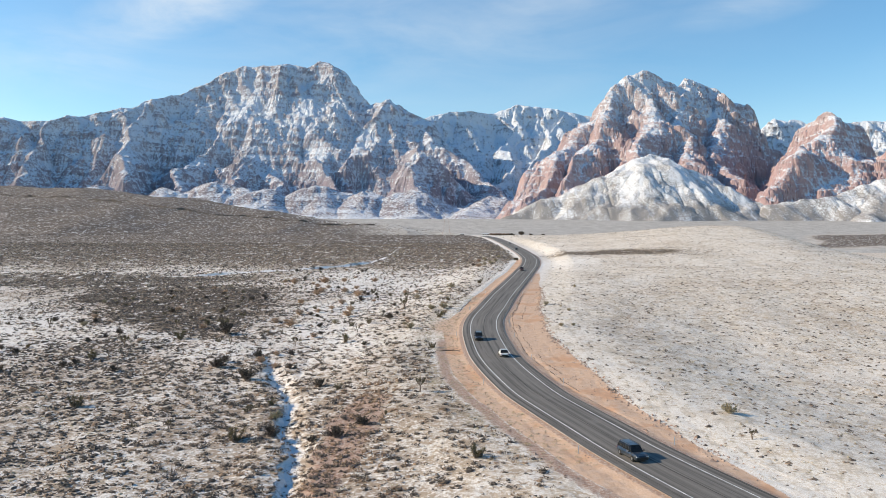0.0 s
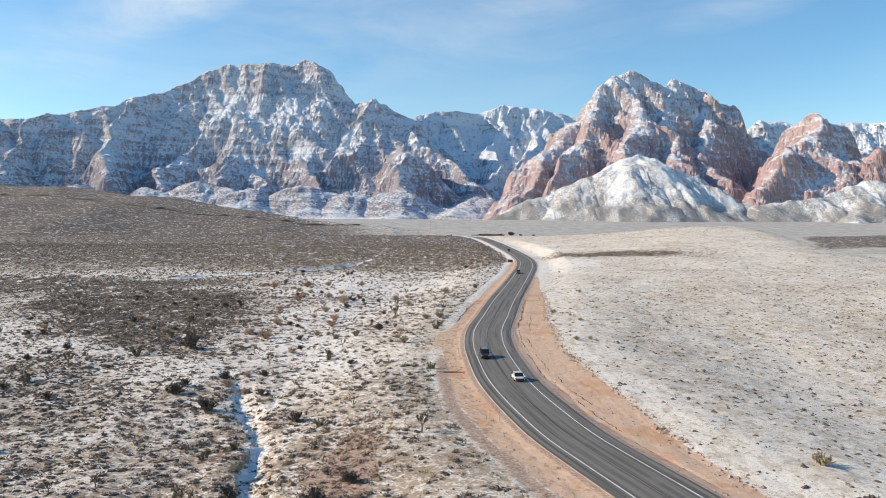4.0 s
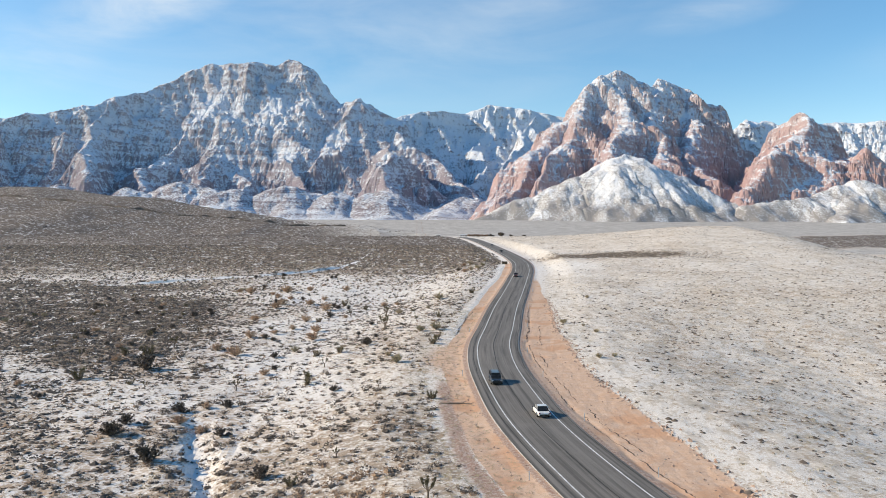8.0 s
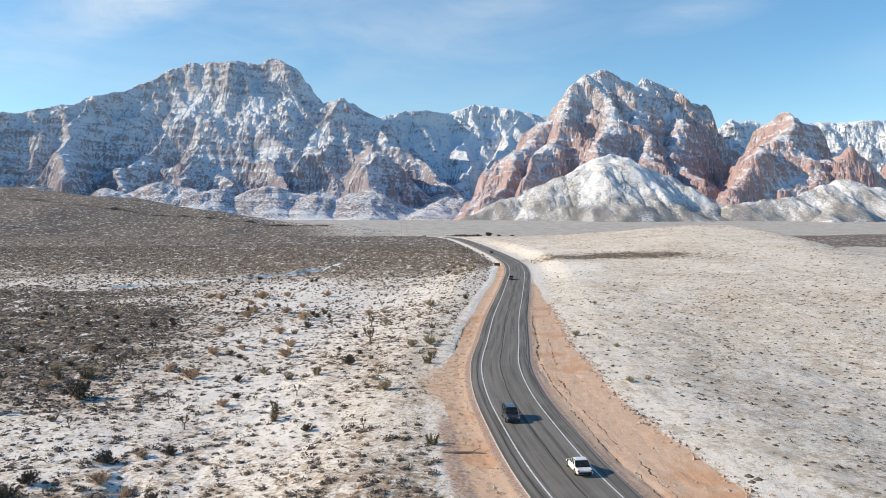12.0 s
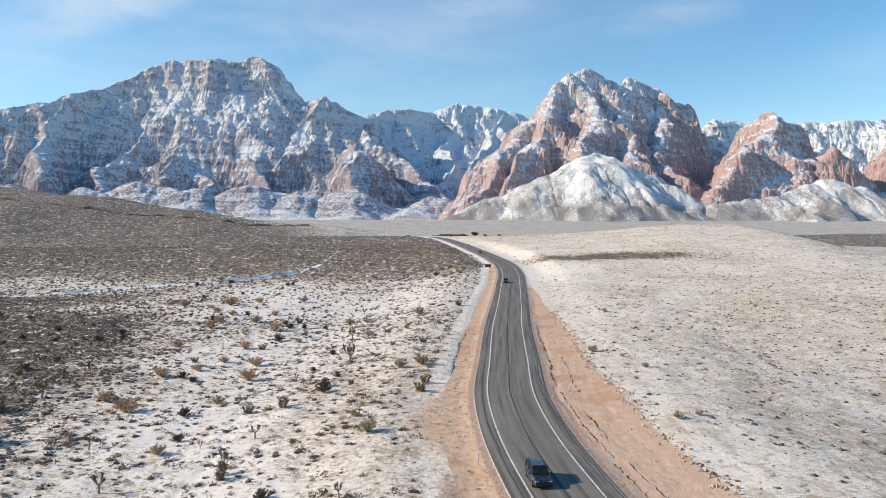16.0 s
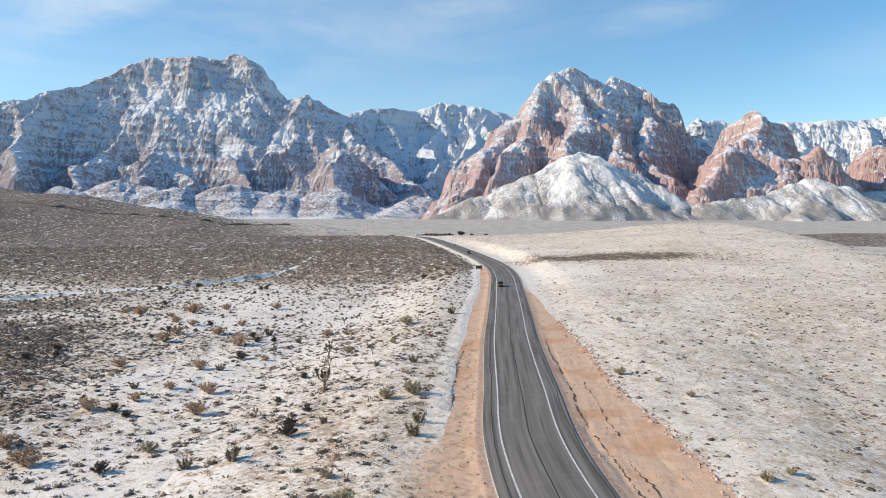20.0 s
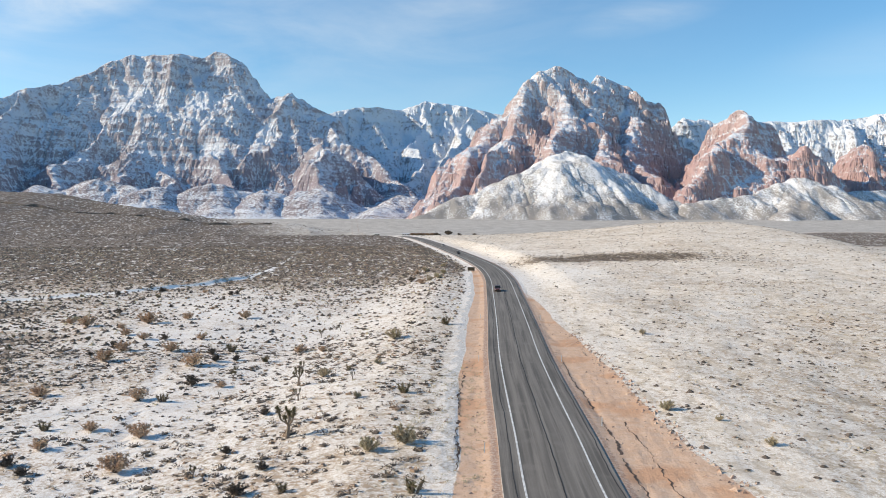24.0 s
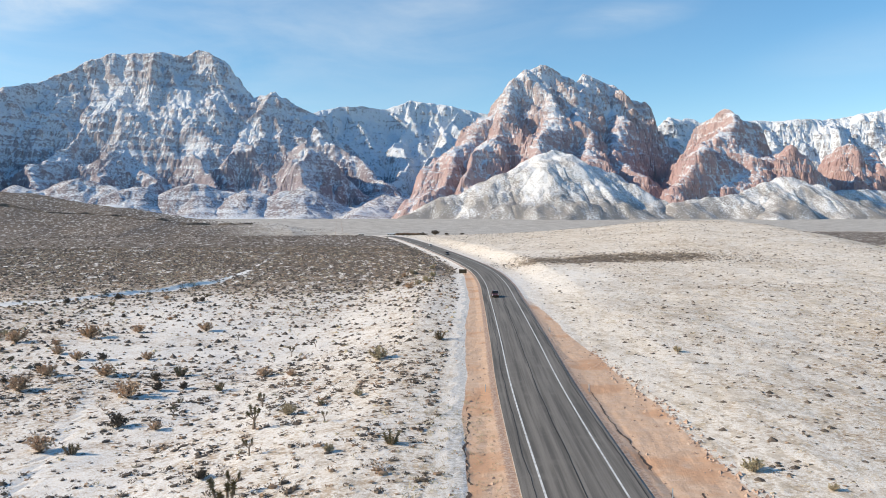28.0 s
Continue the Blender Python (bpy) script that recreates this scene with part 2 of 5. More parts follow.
def desert_material():
    m = Mat("snowy_desert_soil", 0.95)
    zone = m.attribute("zone")
    lying = m.t.nodes.new("ShaderNodeAttribute")
    lying.attribute_name = "zone"
    broad = m.noise(0.035, 6, 0.7)
    patch = m.noise(0.30, 5, 0.65)
    fine = m.noise(2.0, 5, 0.75)
    stubble = m.noise(7.0, 3, 0.8)
    speck = m.noise(1.1, 4, 0.85)
    bare = m.ramp(zone[2], 0.62, 0.98)
    soil = m.mix(m.ramp(broad, 0.35, 0.65), (0.45, 0.335, 0.235), (0.52, 0.415, 0.31))
    soil = m.mix(bare, soil, m.mix(m.ramp(broad, 0.4, 0.6), (0.085, 0.07, 0.062), (0.14, 0.11, 0.088)))
    soil = m.mix(m.ramp(fine, 0.40, 0.7), soil, (0.25, 0.19, 0.14))
    # how much snow lies: open field, thinner where brush is dense
    amount = m.math("ADD", m.math("MULTIPLY", patch, 0.26), m.math("MULTIPLY", fine, 0.42))
    amount = m.math("ADD", amount, m.math("MULTIPLY", speck, 0.46))
    amount = m.math("ADD", amount, m.math("MULTIPLY", m.math("SUBTRACT", broad, 0.5), 0.16))
    amount = m.math("SUBTRACT", amount, m.math("MULTIPLY", zone[2], 0.10))
    amount = m.math("SUBTRACT", amount, m.math("MULTIPLY", bare, 0.03))
    amount = m.math("SUBTRACT", amount, m.ramp(zone[2], 0.88, 1.0, 0.0, 0.065))
    amount = m.math("ADD", amount, m.math("MULTIPLY", lying.outputs["Alpha"], 0.3))
    # on the dark hill the snow lies in flecks between the shrubs
    fleck = m.noise(0.34, 4, 0.75, stretch=(1, 0.3, 1))
    amount = m.math("ADD", amount, m.math("MULTIPLY", m.ramp(zone[2], 0.7, 0.95), m.ramp(fleck, 0.52, 0.60, -0.09, 0.17)))
    snow = m.ramp(amount, 0.45, 0.56)
    grass = m.math("MULTIPLY", m.ramp(stubble, 0.44, 0.60), m.ramp(m.math("SUBTRACT", 1.0, lying.outputs["Alpha"]), 0, 1, 0, 0.7))
    dry = m.attribute("dry")
    tussock = m.math("MULTIPLY", m.ramp(m.noise(1.5, 4, 0.75), 0.51, 0.59, 0, 0.7), m.math("MULTIPLY", dry[0], m.ramp(m.noise(0.05, 4, 0.65), 0.40, 0.62, 0.12, 1.0)))
    ground = m.mix(snow, soil, m.mix(grass, m.mix(dry[0], (0.87, 0.845, 0.815), (0.85, 0.805, 0.745)), (0.57, 0.45, 0.325)))
    ground = m.mix(tussock, ground, m.mix(m.ramp(fine, 0.4, 0.6), (0.46, 0.36, 0.245), (0.60, 0.485, 0.34)))
    # tufts of dry grass stand in clumps
    clump = m.math("MULTIPLY", m.ramp(m.noise(0.55, 4, 0.7, stretch=(1, 0.4, 1)), 0.53, 0.61, 0, 0.55), dry[0])
    ground = m.mix(clump, ground, m.mix(m.ramp(fine, 0.4, 0.6), (0.36, 0.285, 0.205), (0.56, 0.45, 0.32)))
    swathe = m.math("MULTIPLY", m.ramp(m.noise(0.13, 5, 0.78, stretch=(1, 0.35, 1)), 0.52, 0.62, 0, 0.42), dry[0])
    ground = m.mix(swathe, ground, m.mix(m.ramp(patch, 0.4, 0.6), (0.37, 0.30, 0.225), (0.58, 0.48, 0.36)))
    # grey sage flat with thin snow, far off
    mottle = m.noise(0.045, 6, 0.7)
    flat = m.mix(m.ramp(mottle, 0.40, 0.62), (0.41, 0.375, 0.335), (0.57, 0.535, 0.49))
    flat = m.mix(m.ramp(m.noise(0.4, 3, 0.7), 0.52, 0.66), flat, (0.22, 0.205, 0.19))
    ground = m.mix(dry[1], ground, flat)
    # red shoulder of bare earth with stones
    red = m.mix(m.ramp(m.noise(0.8, 5, 0.7), 0.35, 0.7), (0.60, 0.40, 0.275), (0.65, 0.475, 0.355))
    red = m.mix(m.ramp(m.noise(0.09, 4, 0.6), 0.50, 0.62, 0, 0.8), red, (0.56, 0.315, 0.185))
    red = m.mix(m.ramp(m.noise(5.0, 3, 0.7), 0.52, 0.72), red, (0.45, 0.295, 0.20))
    red = m.mix(m.ramp(m.noise(1.2, 5, 0.8), 0.60, 0.70, 0, 0.7), red, (0.36, 0.22, 0.15))
    ground = m.mix(m.ramp(m.math("ADD", zone[0], m.math("MULTIPLY", m.math("SUBTRACT", speck, 0.5), 0.9)), 0.38, 0.62), ground, red)
    gravel = m.mix(m.ramp(m.noise(3.0, 4, 0.8), 0.4, 0.65), (0.33, 0.20, 0.145), (0.52, 0.42, 0.35))
    ground = m.mix(m.ramp(m.math("ADD", zone[1], m.math("MULTIPLY", m.math("SUBTRACT", fine, 0.5), 0.6)), 0.42, 0.6), ground, gravel)
    grit = m.mix(m.ramp(m.noise(2.6, 5, 0.8), 0.40, 0.62), (0.44, 0.415, 0.385), (0.73, 0.71, 0.69))
    ground = m.mix(m.ramp(m.math("ADD", dry[2], m.math("MULTIPLY", m.math("SUBTRACT", speck, 0.5), 0.8)), 0.35, 0.65), ground, grit)
    m.colour(ground).bump(m.math("ADD", fine, m.math("MULTIPLY", patch, 1.2)), 0.6, 0.16)
    return m.m


def rock_material(name, warm, pale, red_low, red_high, snow_lo, snow_hi, lift=1.0):
    """Banded sandstone with snow on the ledges; it reddens between two heights."""
    m = Mat(name, 0.92)
    n = m.t.nodes.new("ShaderNodeSeparateXYZ")
    m.put(n.inputs[0], m.t.nodes.new("ShaderNodeNewGeometry").outputs["Normal"])
    p = m.t.nodes.new("ShaderNodeSeparateXYZ")
    m.put(p.inputs[0], m.pos)
    coarse = m.noise(0.006, 4)
    streak = m.noise(0.05, 5, 0.65, stretch=(1, 1, 0.25))
    strata = m.noise(0.03, 4, 0.6, stretch=(0.10, 0.10, 2.0), distortion=0.4)
    fine = m.noise(0.11, 7, 0.78)
    grit = m.noise(0.5, 3, 0.7)
    low = m.ramp(m.math("ADD", p.outputs["Z"], m.math("MULTIPLY", m.math("SUBTRACT", coarse, 0.5), 300)), red_low, red_high, 1, 0)
    rock = m.mix(low, pale, warm)
    rock = m.mix(m.ramp(streak, 0.45, 0.7, 0, 0.55), rock, tuple(0.94 * c for c in warm))
    rock = m.mix(m.ramp(strata, 0.5, 0.65, 0, 0.32), rock, tuple(1.07 * c for c in pale))
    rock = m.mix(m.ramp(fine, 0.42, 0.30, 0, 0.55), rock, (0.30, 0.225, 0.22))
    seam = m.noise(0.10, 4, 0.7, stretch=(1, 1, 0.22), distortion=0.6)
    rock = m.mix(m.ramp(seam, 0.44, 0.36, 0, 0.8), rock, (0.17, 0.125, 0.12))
    high = m.ramp(p.outputs["Z"], 220, 720, -0.20 * lift, 0.36 * lift)
    hollow = m.attribute("hollow")[0]
    # snow holds on ledges, in hollows and in broken rock; extra on sides turned from the low sun lightens their shade
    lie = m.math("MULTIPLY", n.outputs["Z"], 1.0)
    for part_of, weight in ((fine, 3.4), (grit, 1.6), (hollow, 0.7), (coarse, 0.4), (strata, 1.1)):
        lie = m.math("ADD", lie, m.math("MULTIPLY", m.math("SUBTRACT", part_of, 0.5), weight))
    shade_snow = m.math("ADD", m.math("MULTIPLY", n.outputs["X"], 0.2), m.math("MULTIPLY", n.outputs["Y"], 0.05))
    snow = m.ramp(m.math("ADD", m.math("ADD", lie, high), shade_snow), snow_lo, snow_hi)
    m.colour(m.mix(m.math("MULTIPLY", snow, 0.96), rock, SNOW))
    m.bump(m.math("ADD", m.math("MULTIPLY", streak, 1.2), m.math("ADD", m.math("MULTIPLY", fine, 1.6), m.math("MULTIPLY", grit, 0.6))), 0.7, 9.0)
    m.settle(snow, 0.30)
    return m.m


def talus_material():
    m = Mat("snowy_talus", 0.95)
    n = m.t.nodes.new("ShaderNodeSeparateXYZ")
    m.put(n.inputs[0], m.t.nodes.new("ShaderNodeNewGeometry").outputs["Normal"])
    dots = m.noise(0.22, 5, 0.85)
    broad = m.noise(0.010, 5)
    p = m.t.nodes.new("ShaderNodeSeparateXYZ")
    m.put(p.inputs[0], m.pos)
    # brush thickens towards the plain, and stripes run down the fan
    foot = m.ramp(p.outputs["Z"], 85, 230, 0.06, -0.05)
    stripe = m.noise(0.03, 4, 0.7, stretch=(1, 0.16, 0.3))
    brush = m.math("ADD", m.math("ADD", dots, m.math("MULTIPLY", broad, 0.30)), m.math("ADD", foot, m.math("MULTIPLY", m.math("SUBTRACT", stripe, 0.5), 0.42)))
    brush = m.ramp(brush, 0.585, 0.69)
    soil = m.mix(broad, (0.27, 0.235, 0.21), (0.20, 0.185, 0.17))
    m.colour(m.mix(m.math("MULTIPLY", brush, 0.9), (0.75, 0.76, 0.785), soil)).bump(dots, 0.6, 2.5)
    return m.m


def asphalt_material():
    m = Mat("worn_asphalt", 0.85)
    uv = m.t.nodes.new("ShaderNodeUVMap").outputs["UV"]
    sep = m.t.nodes.new("ShaderNodeSeparateXYZ")
    m.put(sep.inputs[0], uv)
    across = m.math("ABSOLUTE", sep.outputs["X"])
    # two paler wheel tracks in each lane, darker oil strip between
    track = m.math("ABSOLUTE", m.math("SUBTRACT", m.math("ABSOLUTE", m.math("SUBTRACT", across, 1.75)), 0.8))
    worn = m.ramp(track, 0.1, 0.55, 1, 0)
    along = m.noise(0.6, 5, 0.6, vector=uv, stretch=(3.0, 0.05, 1))
    grain = m.noise(9, 4, 0.8)
    mott = m.noise(0.25, 5, 0.6)
    c = m.mix(m.ramp(along, 0.36, 0.66), (0.11, 0.10, 0.089), (0.235, 0.213, 0.188))
    c = m.mix(m.math("MULTIPLY", worn, 0.5), c, (0.215, 0.195, 0.172))
    c = m.mix(m.ramp(mott, 0.5, 0.75, 0, 0.5), c, (0.235, 0.213, 0.19))
    c = m.mix(m.ramp(grain, 0.4, 0.7, 0, 0.3), c, (0.05, 0.05, 0.05))
    m.colour(c).bump(grain, 0.3, 0.02)
    return m.m


def plain(name, a, b, scale=3.0, rough=0.8, metal=0.0, bump=0.2, size=0.02):
    m = Mat(name, rough)
    n = m.noise(scale, 4, 0.65)
    m.bsdf.inputs["Metallic"].default_value = metal
    m.colour(m.mix(m.ramp(n, 0.35, 0.68), a, b)).bump(n, bump, size)
    return m.m


def part(name, data, material, parent=None, label=""):
    """Links a bmesh or a mesh as one object, under parent if given."""
    if isinstance(data, bmesh.types.BMesh):
        me = bpy.data.meshes.new(name)
        data.to_mesh(me)
        data.free()
        data = me
    if material and not data.materials:
        data.materials.append(material)
    ob = new(name, data)
    ob.parent = parent
    return tagged(ob, label)


DESERT = desert_material()
TALUS = talus_material()
ASPHALT = asphalt_material()

# ------------------------------------------------------------------ the ground, one sheet
def graded(*runs):
    """Values from runs of (start, end, step at start, step at end)."""
    vals = [runs[0][0]]
    for a, b, s0, s1 in runs:
        while vals[-1] < b - 1e-6:
            f = (vals[-1] - a) / (b - a)
            vals.append(min(b, vals[-1] + s0 + (s1 - s0) * f))
    return np.array(vals)


rows = graded((-420, 60, 30, 3), (60, 440, 1.5, 2.4), (440, 1000, 1.6, 6), (1000, 2300, 8, 25), (2300, 5200, 30, 160))
half = graded((0, 5.4, 0.9, 0.9), (5.4, 11, 0.25, 0.25), (11, 26, 0.3, 0.7), (26, 70, 0.8, 1.1), (70, 190, 1.1, 3.0), (190, 500, 3, 9), (500, 3600, 12, 130))
cols = np.concatenate([-half[:0:-1], half])
YY, UU = np.meshgrid(rows, cols, indexing="ij")
XX = UU + road_x(YY)
ZZ = ground_height(XX, YY)
me = grid_mesh("ground", XX, YY, ZZ)


def patch_of(x, y, n):
    """The dark island of brush on the snowy knoll."""
    return np.exp(-np.abs(((x - 118) * 0.82 - (y - 520) * 0.57 + 20 * n) / 46) ** 3 - np.abs(((x - 118) * 0.57 + (y - 520) * 0.82 + 16 * n) / 21) ** 3)


def edge_wobble(y):
    return 0.5 * perlin(y / 11, y * 0 + 1.7, 41) + 1.4 * perlin(y / 43, y * 0 + 4.2, 43)


def ditch_of(u, y, wob):
    """The shallow ditch of gravelly snow beside one shoulder."""
    return step(-0.4, 0.4, -u - 0.6 * wob - 9.9) * (1 - step(10.6, 12.3, -u - 0.6 * wob + 1.2 * perlin(y / 3.1, u / 3.1, 45))) * step(238, 250, y) * (1 - step(480, 510, y))


def dark_flat(x, y):
    """A darker flat far off at one side."""
    return step(0, 60, x - 520 - 0.45 * (y - 1200) + 40 * fbm(x / 160, y / 160, 2, 95)) * step(1180, 1260, y + 30 * fbm(x / 90, y / 90, 2, 97)) * (1 - step(1480, 1560, y + 50 * fbm(x / 200, y / 100, 2, 99)))


# how far the bare dirt reaches on the one side (y, offset)
dirt_out = smooth_curve([(-100, 5), (60, 6.5), (83, 7.6), (100, 9.6), (113, 10.9), (122, 12.3), (137, 14), (155, 16), (168, 16.8), (190, 16.8), (211, 16.4), (227, 16.8), (264, 14.4),
                         (297, 13.8), (318, 13), (343, 10.4), (386, 9.5), (420, 8.8), (470, 7), (560, 5)])


def zones(x, y):
    """Red shoulder, gravel, brush cover and untouched snow over the ground."""
    u = x - road_x(y)
    one = np.zeros_like(x)
    wob = edge_wobble(y)
    out = dirt_out(y)
    right = step(5.2, 5.8, u) * (1 - step(-1.0, 1.0, u - 0.7 * wob - out)) * (1 - step(350, 440, y + 12 * wob))
    inner = 10.4 - 0.5 * step(205, 235, y)
    left = step(5.2, 5.8, -u) * (1 - step(-0.5, 0.5, -u - 0.6 * wob - inner)) * (1 - step(470, 560, y))
    left = np.maximum(left, 0.74 * np.exp(-((u + 8) / 9) ** 2 - ((y - 216) / 26) ** 2) * step(5.2, 5.8, -u))
    gravel = 0.62 * step(8.4, 11.0, -u - wob) * (1 - step(11.5, 15.5, -u - wob)) * (1 - step(185, 215, y))
    shoulder = np.exp(-((np.abs(u) - 6.0) / 0.9) ** 2) * 0.62
    ditch = ditch_of(u, y, wob)
    turnout = step(6.0, 7.0, u) * (1 - step(30, 44, u + wob * 2)) * np.exp(-((y - 465) / 26) ** 2)
    n = fbm(x / 60, y / 90, 3, 51)
    brush = 0.34 + 0.5 * n
    brush = np.minimum(brush + 0.42 * (1 - step(150, 225, y)), 0.74)
    brush = np.maximum(brush, 0.44 * (1 - step(24, 40, -u))) * step(12.4, 14, -u)
    dense = step(-40, 14, -u - 64 - 0.49 * np.maximum(y - 240, 0) + 34 * n) * (1 - step(15, 62, -x - 48 - 0.93 * (y - 228) + 30 * n)) * step(185, 215, y) * (1 - step(400, 440, y))
    brown = step(385, 480, y + 40 * n) * step(12.5, 16, -u + 4 * step(480, 530, y)) * (1 - 0.5 * step(950, 1150, y) * step(-200, 60, x))
    brown = np.maximum(brown, 0.62 * step(960, 1150, y + 0.25 * np.abs(x - 275)) * step(-300, 0, x))
    brown = np.maximum(brown, 0.6 * step(400, 520, x) * step(500, 700, y))
    brush = np.maximum(np.maximum(brush, dense * 0.87), 0.92 * brown * (0.75 + 0.25 * step(400, 560, y) + 0.18 * step(600, 800, y)))
    brush = np.maximum(brush, 1.1 * patch_of(x, y, n))
    brush = np.maximum(brush, 0.35 * step(12, 40, u) + 0.16 * fbm(x / 35, y / 50, 3, 57) * step(12, 30, u))
    brush = np.maximum(brush, dark_flat(x, y))
    brush = brush * (1 - ditch) * (1 - turnout)
    # snow lying in an old track that crosses the plain
    track = np.minimum(np.abs(track_off(x, y) + 0.4) / 1.3, 9) + 9 * step(-37.5, -36, x)
    broken = 0.35 + 0.65 * step(-0.3, 0.3, fbm(x / 9, y / 9, 2, 58))
    lying = 1.0 * np.exp(-track ** 2) * step(-150, -122, x) * broken
    lying = lying + 0.9 * broken * np.exp(-((y - 668 + 0.75 * (x + 58)) / 8.0) ** 2) * step(-92, -82, x) * (1 - step(-38, -33, x))
    lying = lying + 0.8 * broken * np.exp(-((y - 690) / 9.0) ** 2) * step(-160, -150, x) * (1 - step(-112, -100, x))
    rim = y - hill_crest(x)
    lying = lying + 0.55 * step(-80, -25, rim) * (1 - step(150, 250, rim)) * step(-340, -200, x) * (1 - step(30, 80, x)) * broken
    off = x - wash_x(y)
    lying = lying + 0.62 * broken ** 0.5 * step(-1.6, -0.8, off) * (1 - step(0.2, 1.4, off + 1.4 * perlin(y / 7, x * 0 + 5.3, 87))) * step(50, 70, y) * (1 - step(140, 200, y))
    lying = lying + 0.16 * np.exp(-((x - trail_x(y)) / 0.5) ** 2) * step(150, 160, y) * (1 - step(345, 360, y))
    # red-brown bare earth beside the wash
    rusty = 1.0 * np.exp(-np.abs((x + 13.5 - 0.05 * (y - 115) + 4 * n) / (3.5 + 0.03 * (y - 90))) ** 3) * step(60, 88, y) * (1 - step(128, 150, y))
    gravel = np.maximum(gravel, rusty * (0.68 + 0.3 * step(-0.3, 0.3, fbm(x / 5, y / 5, 2, 59))))
    lying = np.maximum(lying, np.maximum(0.25 * ditch, 0.3 * turnout))
    return np.stack([np.clip(right + left, 0, 1), np.clip(gravel + shoulder, 0, 1), np.clip(brush, 0, 1), np.clip(lying, 0, 1)], -1)


paint(me, "zone", zones(XX.ravel(), YY.ravel()))
# dry grass stubble shows through the snow of one side, and along the road on the other
dry = step(4, 14, UU.ravel()) * (1 - step(850, 1050, YY.ravel())) + 0.5 * step(8, 12, -UU.ravel()) * (1 - step(18, 36, -UU.ravel())) * (1 - step(330, 420, YY.ravel()))
dry = dry * (1 - 0.4 * step(6, 10, UU.ravel()) * (1 - step(30, 75, UU.ravel())) * step(400, 445, YY.ravel()) * (1 - step(640, 760, YY.ravel())))
far = step(985, 1060, YY.ravel()) * step(-150, 20, XX.ravel() + 0.25 * (YY.ravel() - 1050))
far = np.maximum(far, step(1750, 1900, YY.ravel()))
far = far * (1 - dark_flat(XX.ravel(), YY.ravel()))
ditch = ditch_of(UU.ravel(), YY.ravel(), edge_wobble(YY.ravel()))
paint(me, "dry", np.stack([dry, far, ditch, dry * 0 + 1], -1))
ground = part("ground", me, DESERT)
tagged(ground, "snow-dusted desert plain with tan soil and brush", "ground", kind="structure")

# ------------------------------------------------------------------ the road
ry = graded((-150, 1060, 1.5, 3.0))


def strip(name, u0, u1, lift, material, parent, ys=ry, wobble=0.0, seed=0, label="", grounded=False, ragged=0.0):
    """A band along the road between two offsets from its centre."""
    dx = np.gradient(road_x(ys), ys)
    nx, ny = 1 / np.sqrt(1 + dx * dx), -dx / np.sqrt(1 + dx * dx)
    n = max(2, int(abs(u1 - u0) / 1.5) + 1)
    us = np.linspace(u0, u1, n)[None, :] + wobble * perlin(ys / 3.0, ys * 0 + seed, seed)[:, None] + wobble * 2 * perlin(ys / 14.0, ys * 0 + seed, seed + 7)[:, None]
    if ragged:
        us = us + ragged * 0.5 * perlin(ys / 0.9, ys * 0 + seed, seed + 3)[:, None] 
        us[:, -1] = us[:, 0] + (us[:, -1] - us[:, 0]) * np.clip(0.75 + 1.6 * perlin(ys / 2.6, ys * 0 + 0.4, seed + 5), 0.4, 1.6)
    us = np.broadcast_to(us, (len(ys), n))
    xs, yy = road_x(ys)[:, None] + us * nx[:, None], ys[:, None] + us * ny[:, None]
    zs = np.broadcast_to(rise(ys)[:, None], us.shape) + lift - 0.012 * np.abs(us)
    if grounded:
        zs = ground_height(xs, yy) + lift
    me = grid_mesh(name, xs, yy, zs)
    uv = me.uv_layers.new(name="along")
    idx = np.empty(len(me.loops), np.int32)
    me.loops.foreach_get("vertex_index", idx)
    flat = np.stack([us, np.broadcast_to(ys[:, None], us.shape)], -1).reshape(-1, 2)[idx]
    uv.data.foreach_set("uv", np.ascontiguousarray(flat, np.float32).ravel())
    return part(name, me, material, parent, label)


road = strip("road", -5.4, 5.4, 0.05, ASPHALT, None)
tagged(road, "two-lane worn grey asphalt highway with white edge lines", "road", kind="structure")
LINE = plain("white_road_paint", (0.72, 0.72, 0.70), (0.45, 0.45, 0.44), 1.2)
strip("edge_line", -3.53, -3.33, 0.064, LINE, road)
strip("edge_line", 3.33, 3.53, 0.064, LINE, road)
TAR = plain("tar_seal", (0.03, 0.03, 0.03), (0.06, 0.055, 0.05), 2.0)
strip("centre_seam", -0.05, 0.05, 0.063, TAR, road, wobble=0.06, seed=3)
strip("crack", -4.3, -4.23, 0.068, TAR, road, wobble=0.1, seed=5)
strip("crack", 5.0, 5.1, 0.066, TAR, road, wobble=0.12, seed=8)

# erosion cracks running along the dirt shoulders; flat dark strips paint their inner shade
CRACK_SHADE = plain("shaded_crack_earth", (0.07, 0.05, 0.04), (0.16, 0.11, 0.085), 3.0, 0.95)
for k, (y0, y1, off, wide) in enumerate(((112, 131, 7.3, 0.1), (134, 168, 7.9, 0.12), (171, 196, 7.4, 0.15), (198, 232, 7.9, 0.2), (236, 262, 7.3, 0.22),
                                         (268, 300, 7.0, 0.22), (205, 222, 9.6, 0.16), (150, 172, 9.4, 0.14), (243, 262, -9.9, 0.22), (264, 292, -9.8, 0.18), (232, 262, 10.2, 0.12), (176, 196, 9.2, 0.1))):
    strip("crack", off, off + wide, 0.03, CRACK_SHADE, ground, graded((y0, y1, 0.3, 0.3)), wobble=0.26, seed=40 + k, ragged=0.5, label="erosion crack in dirt, its shade painted dark", grounded=True)

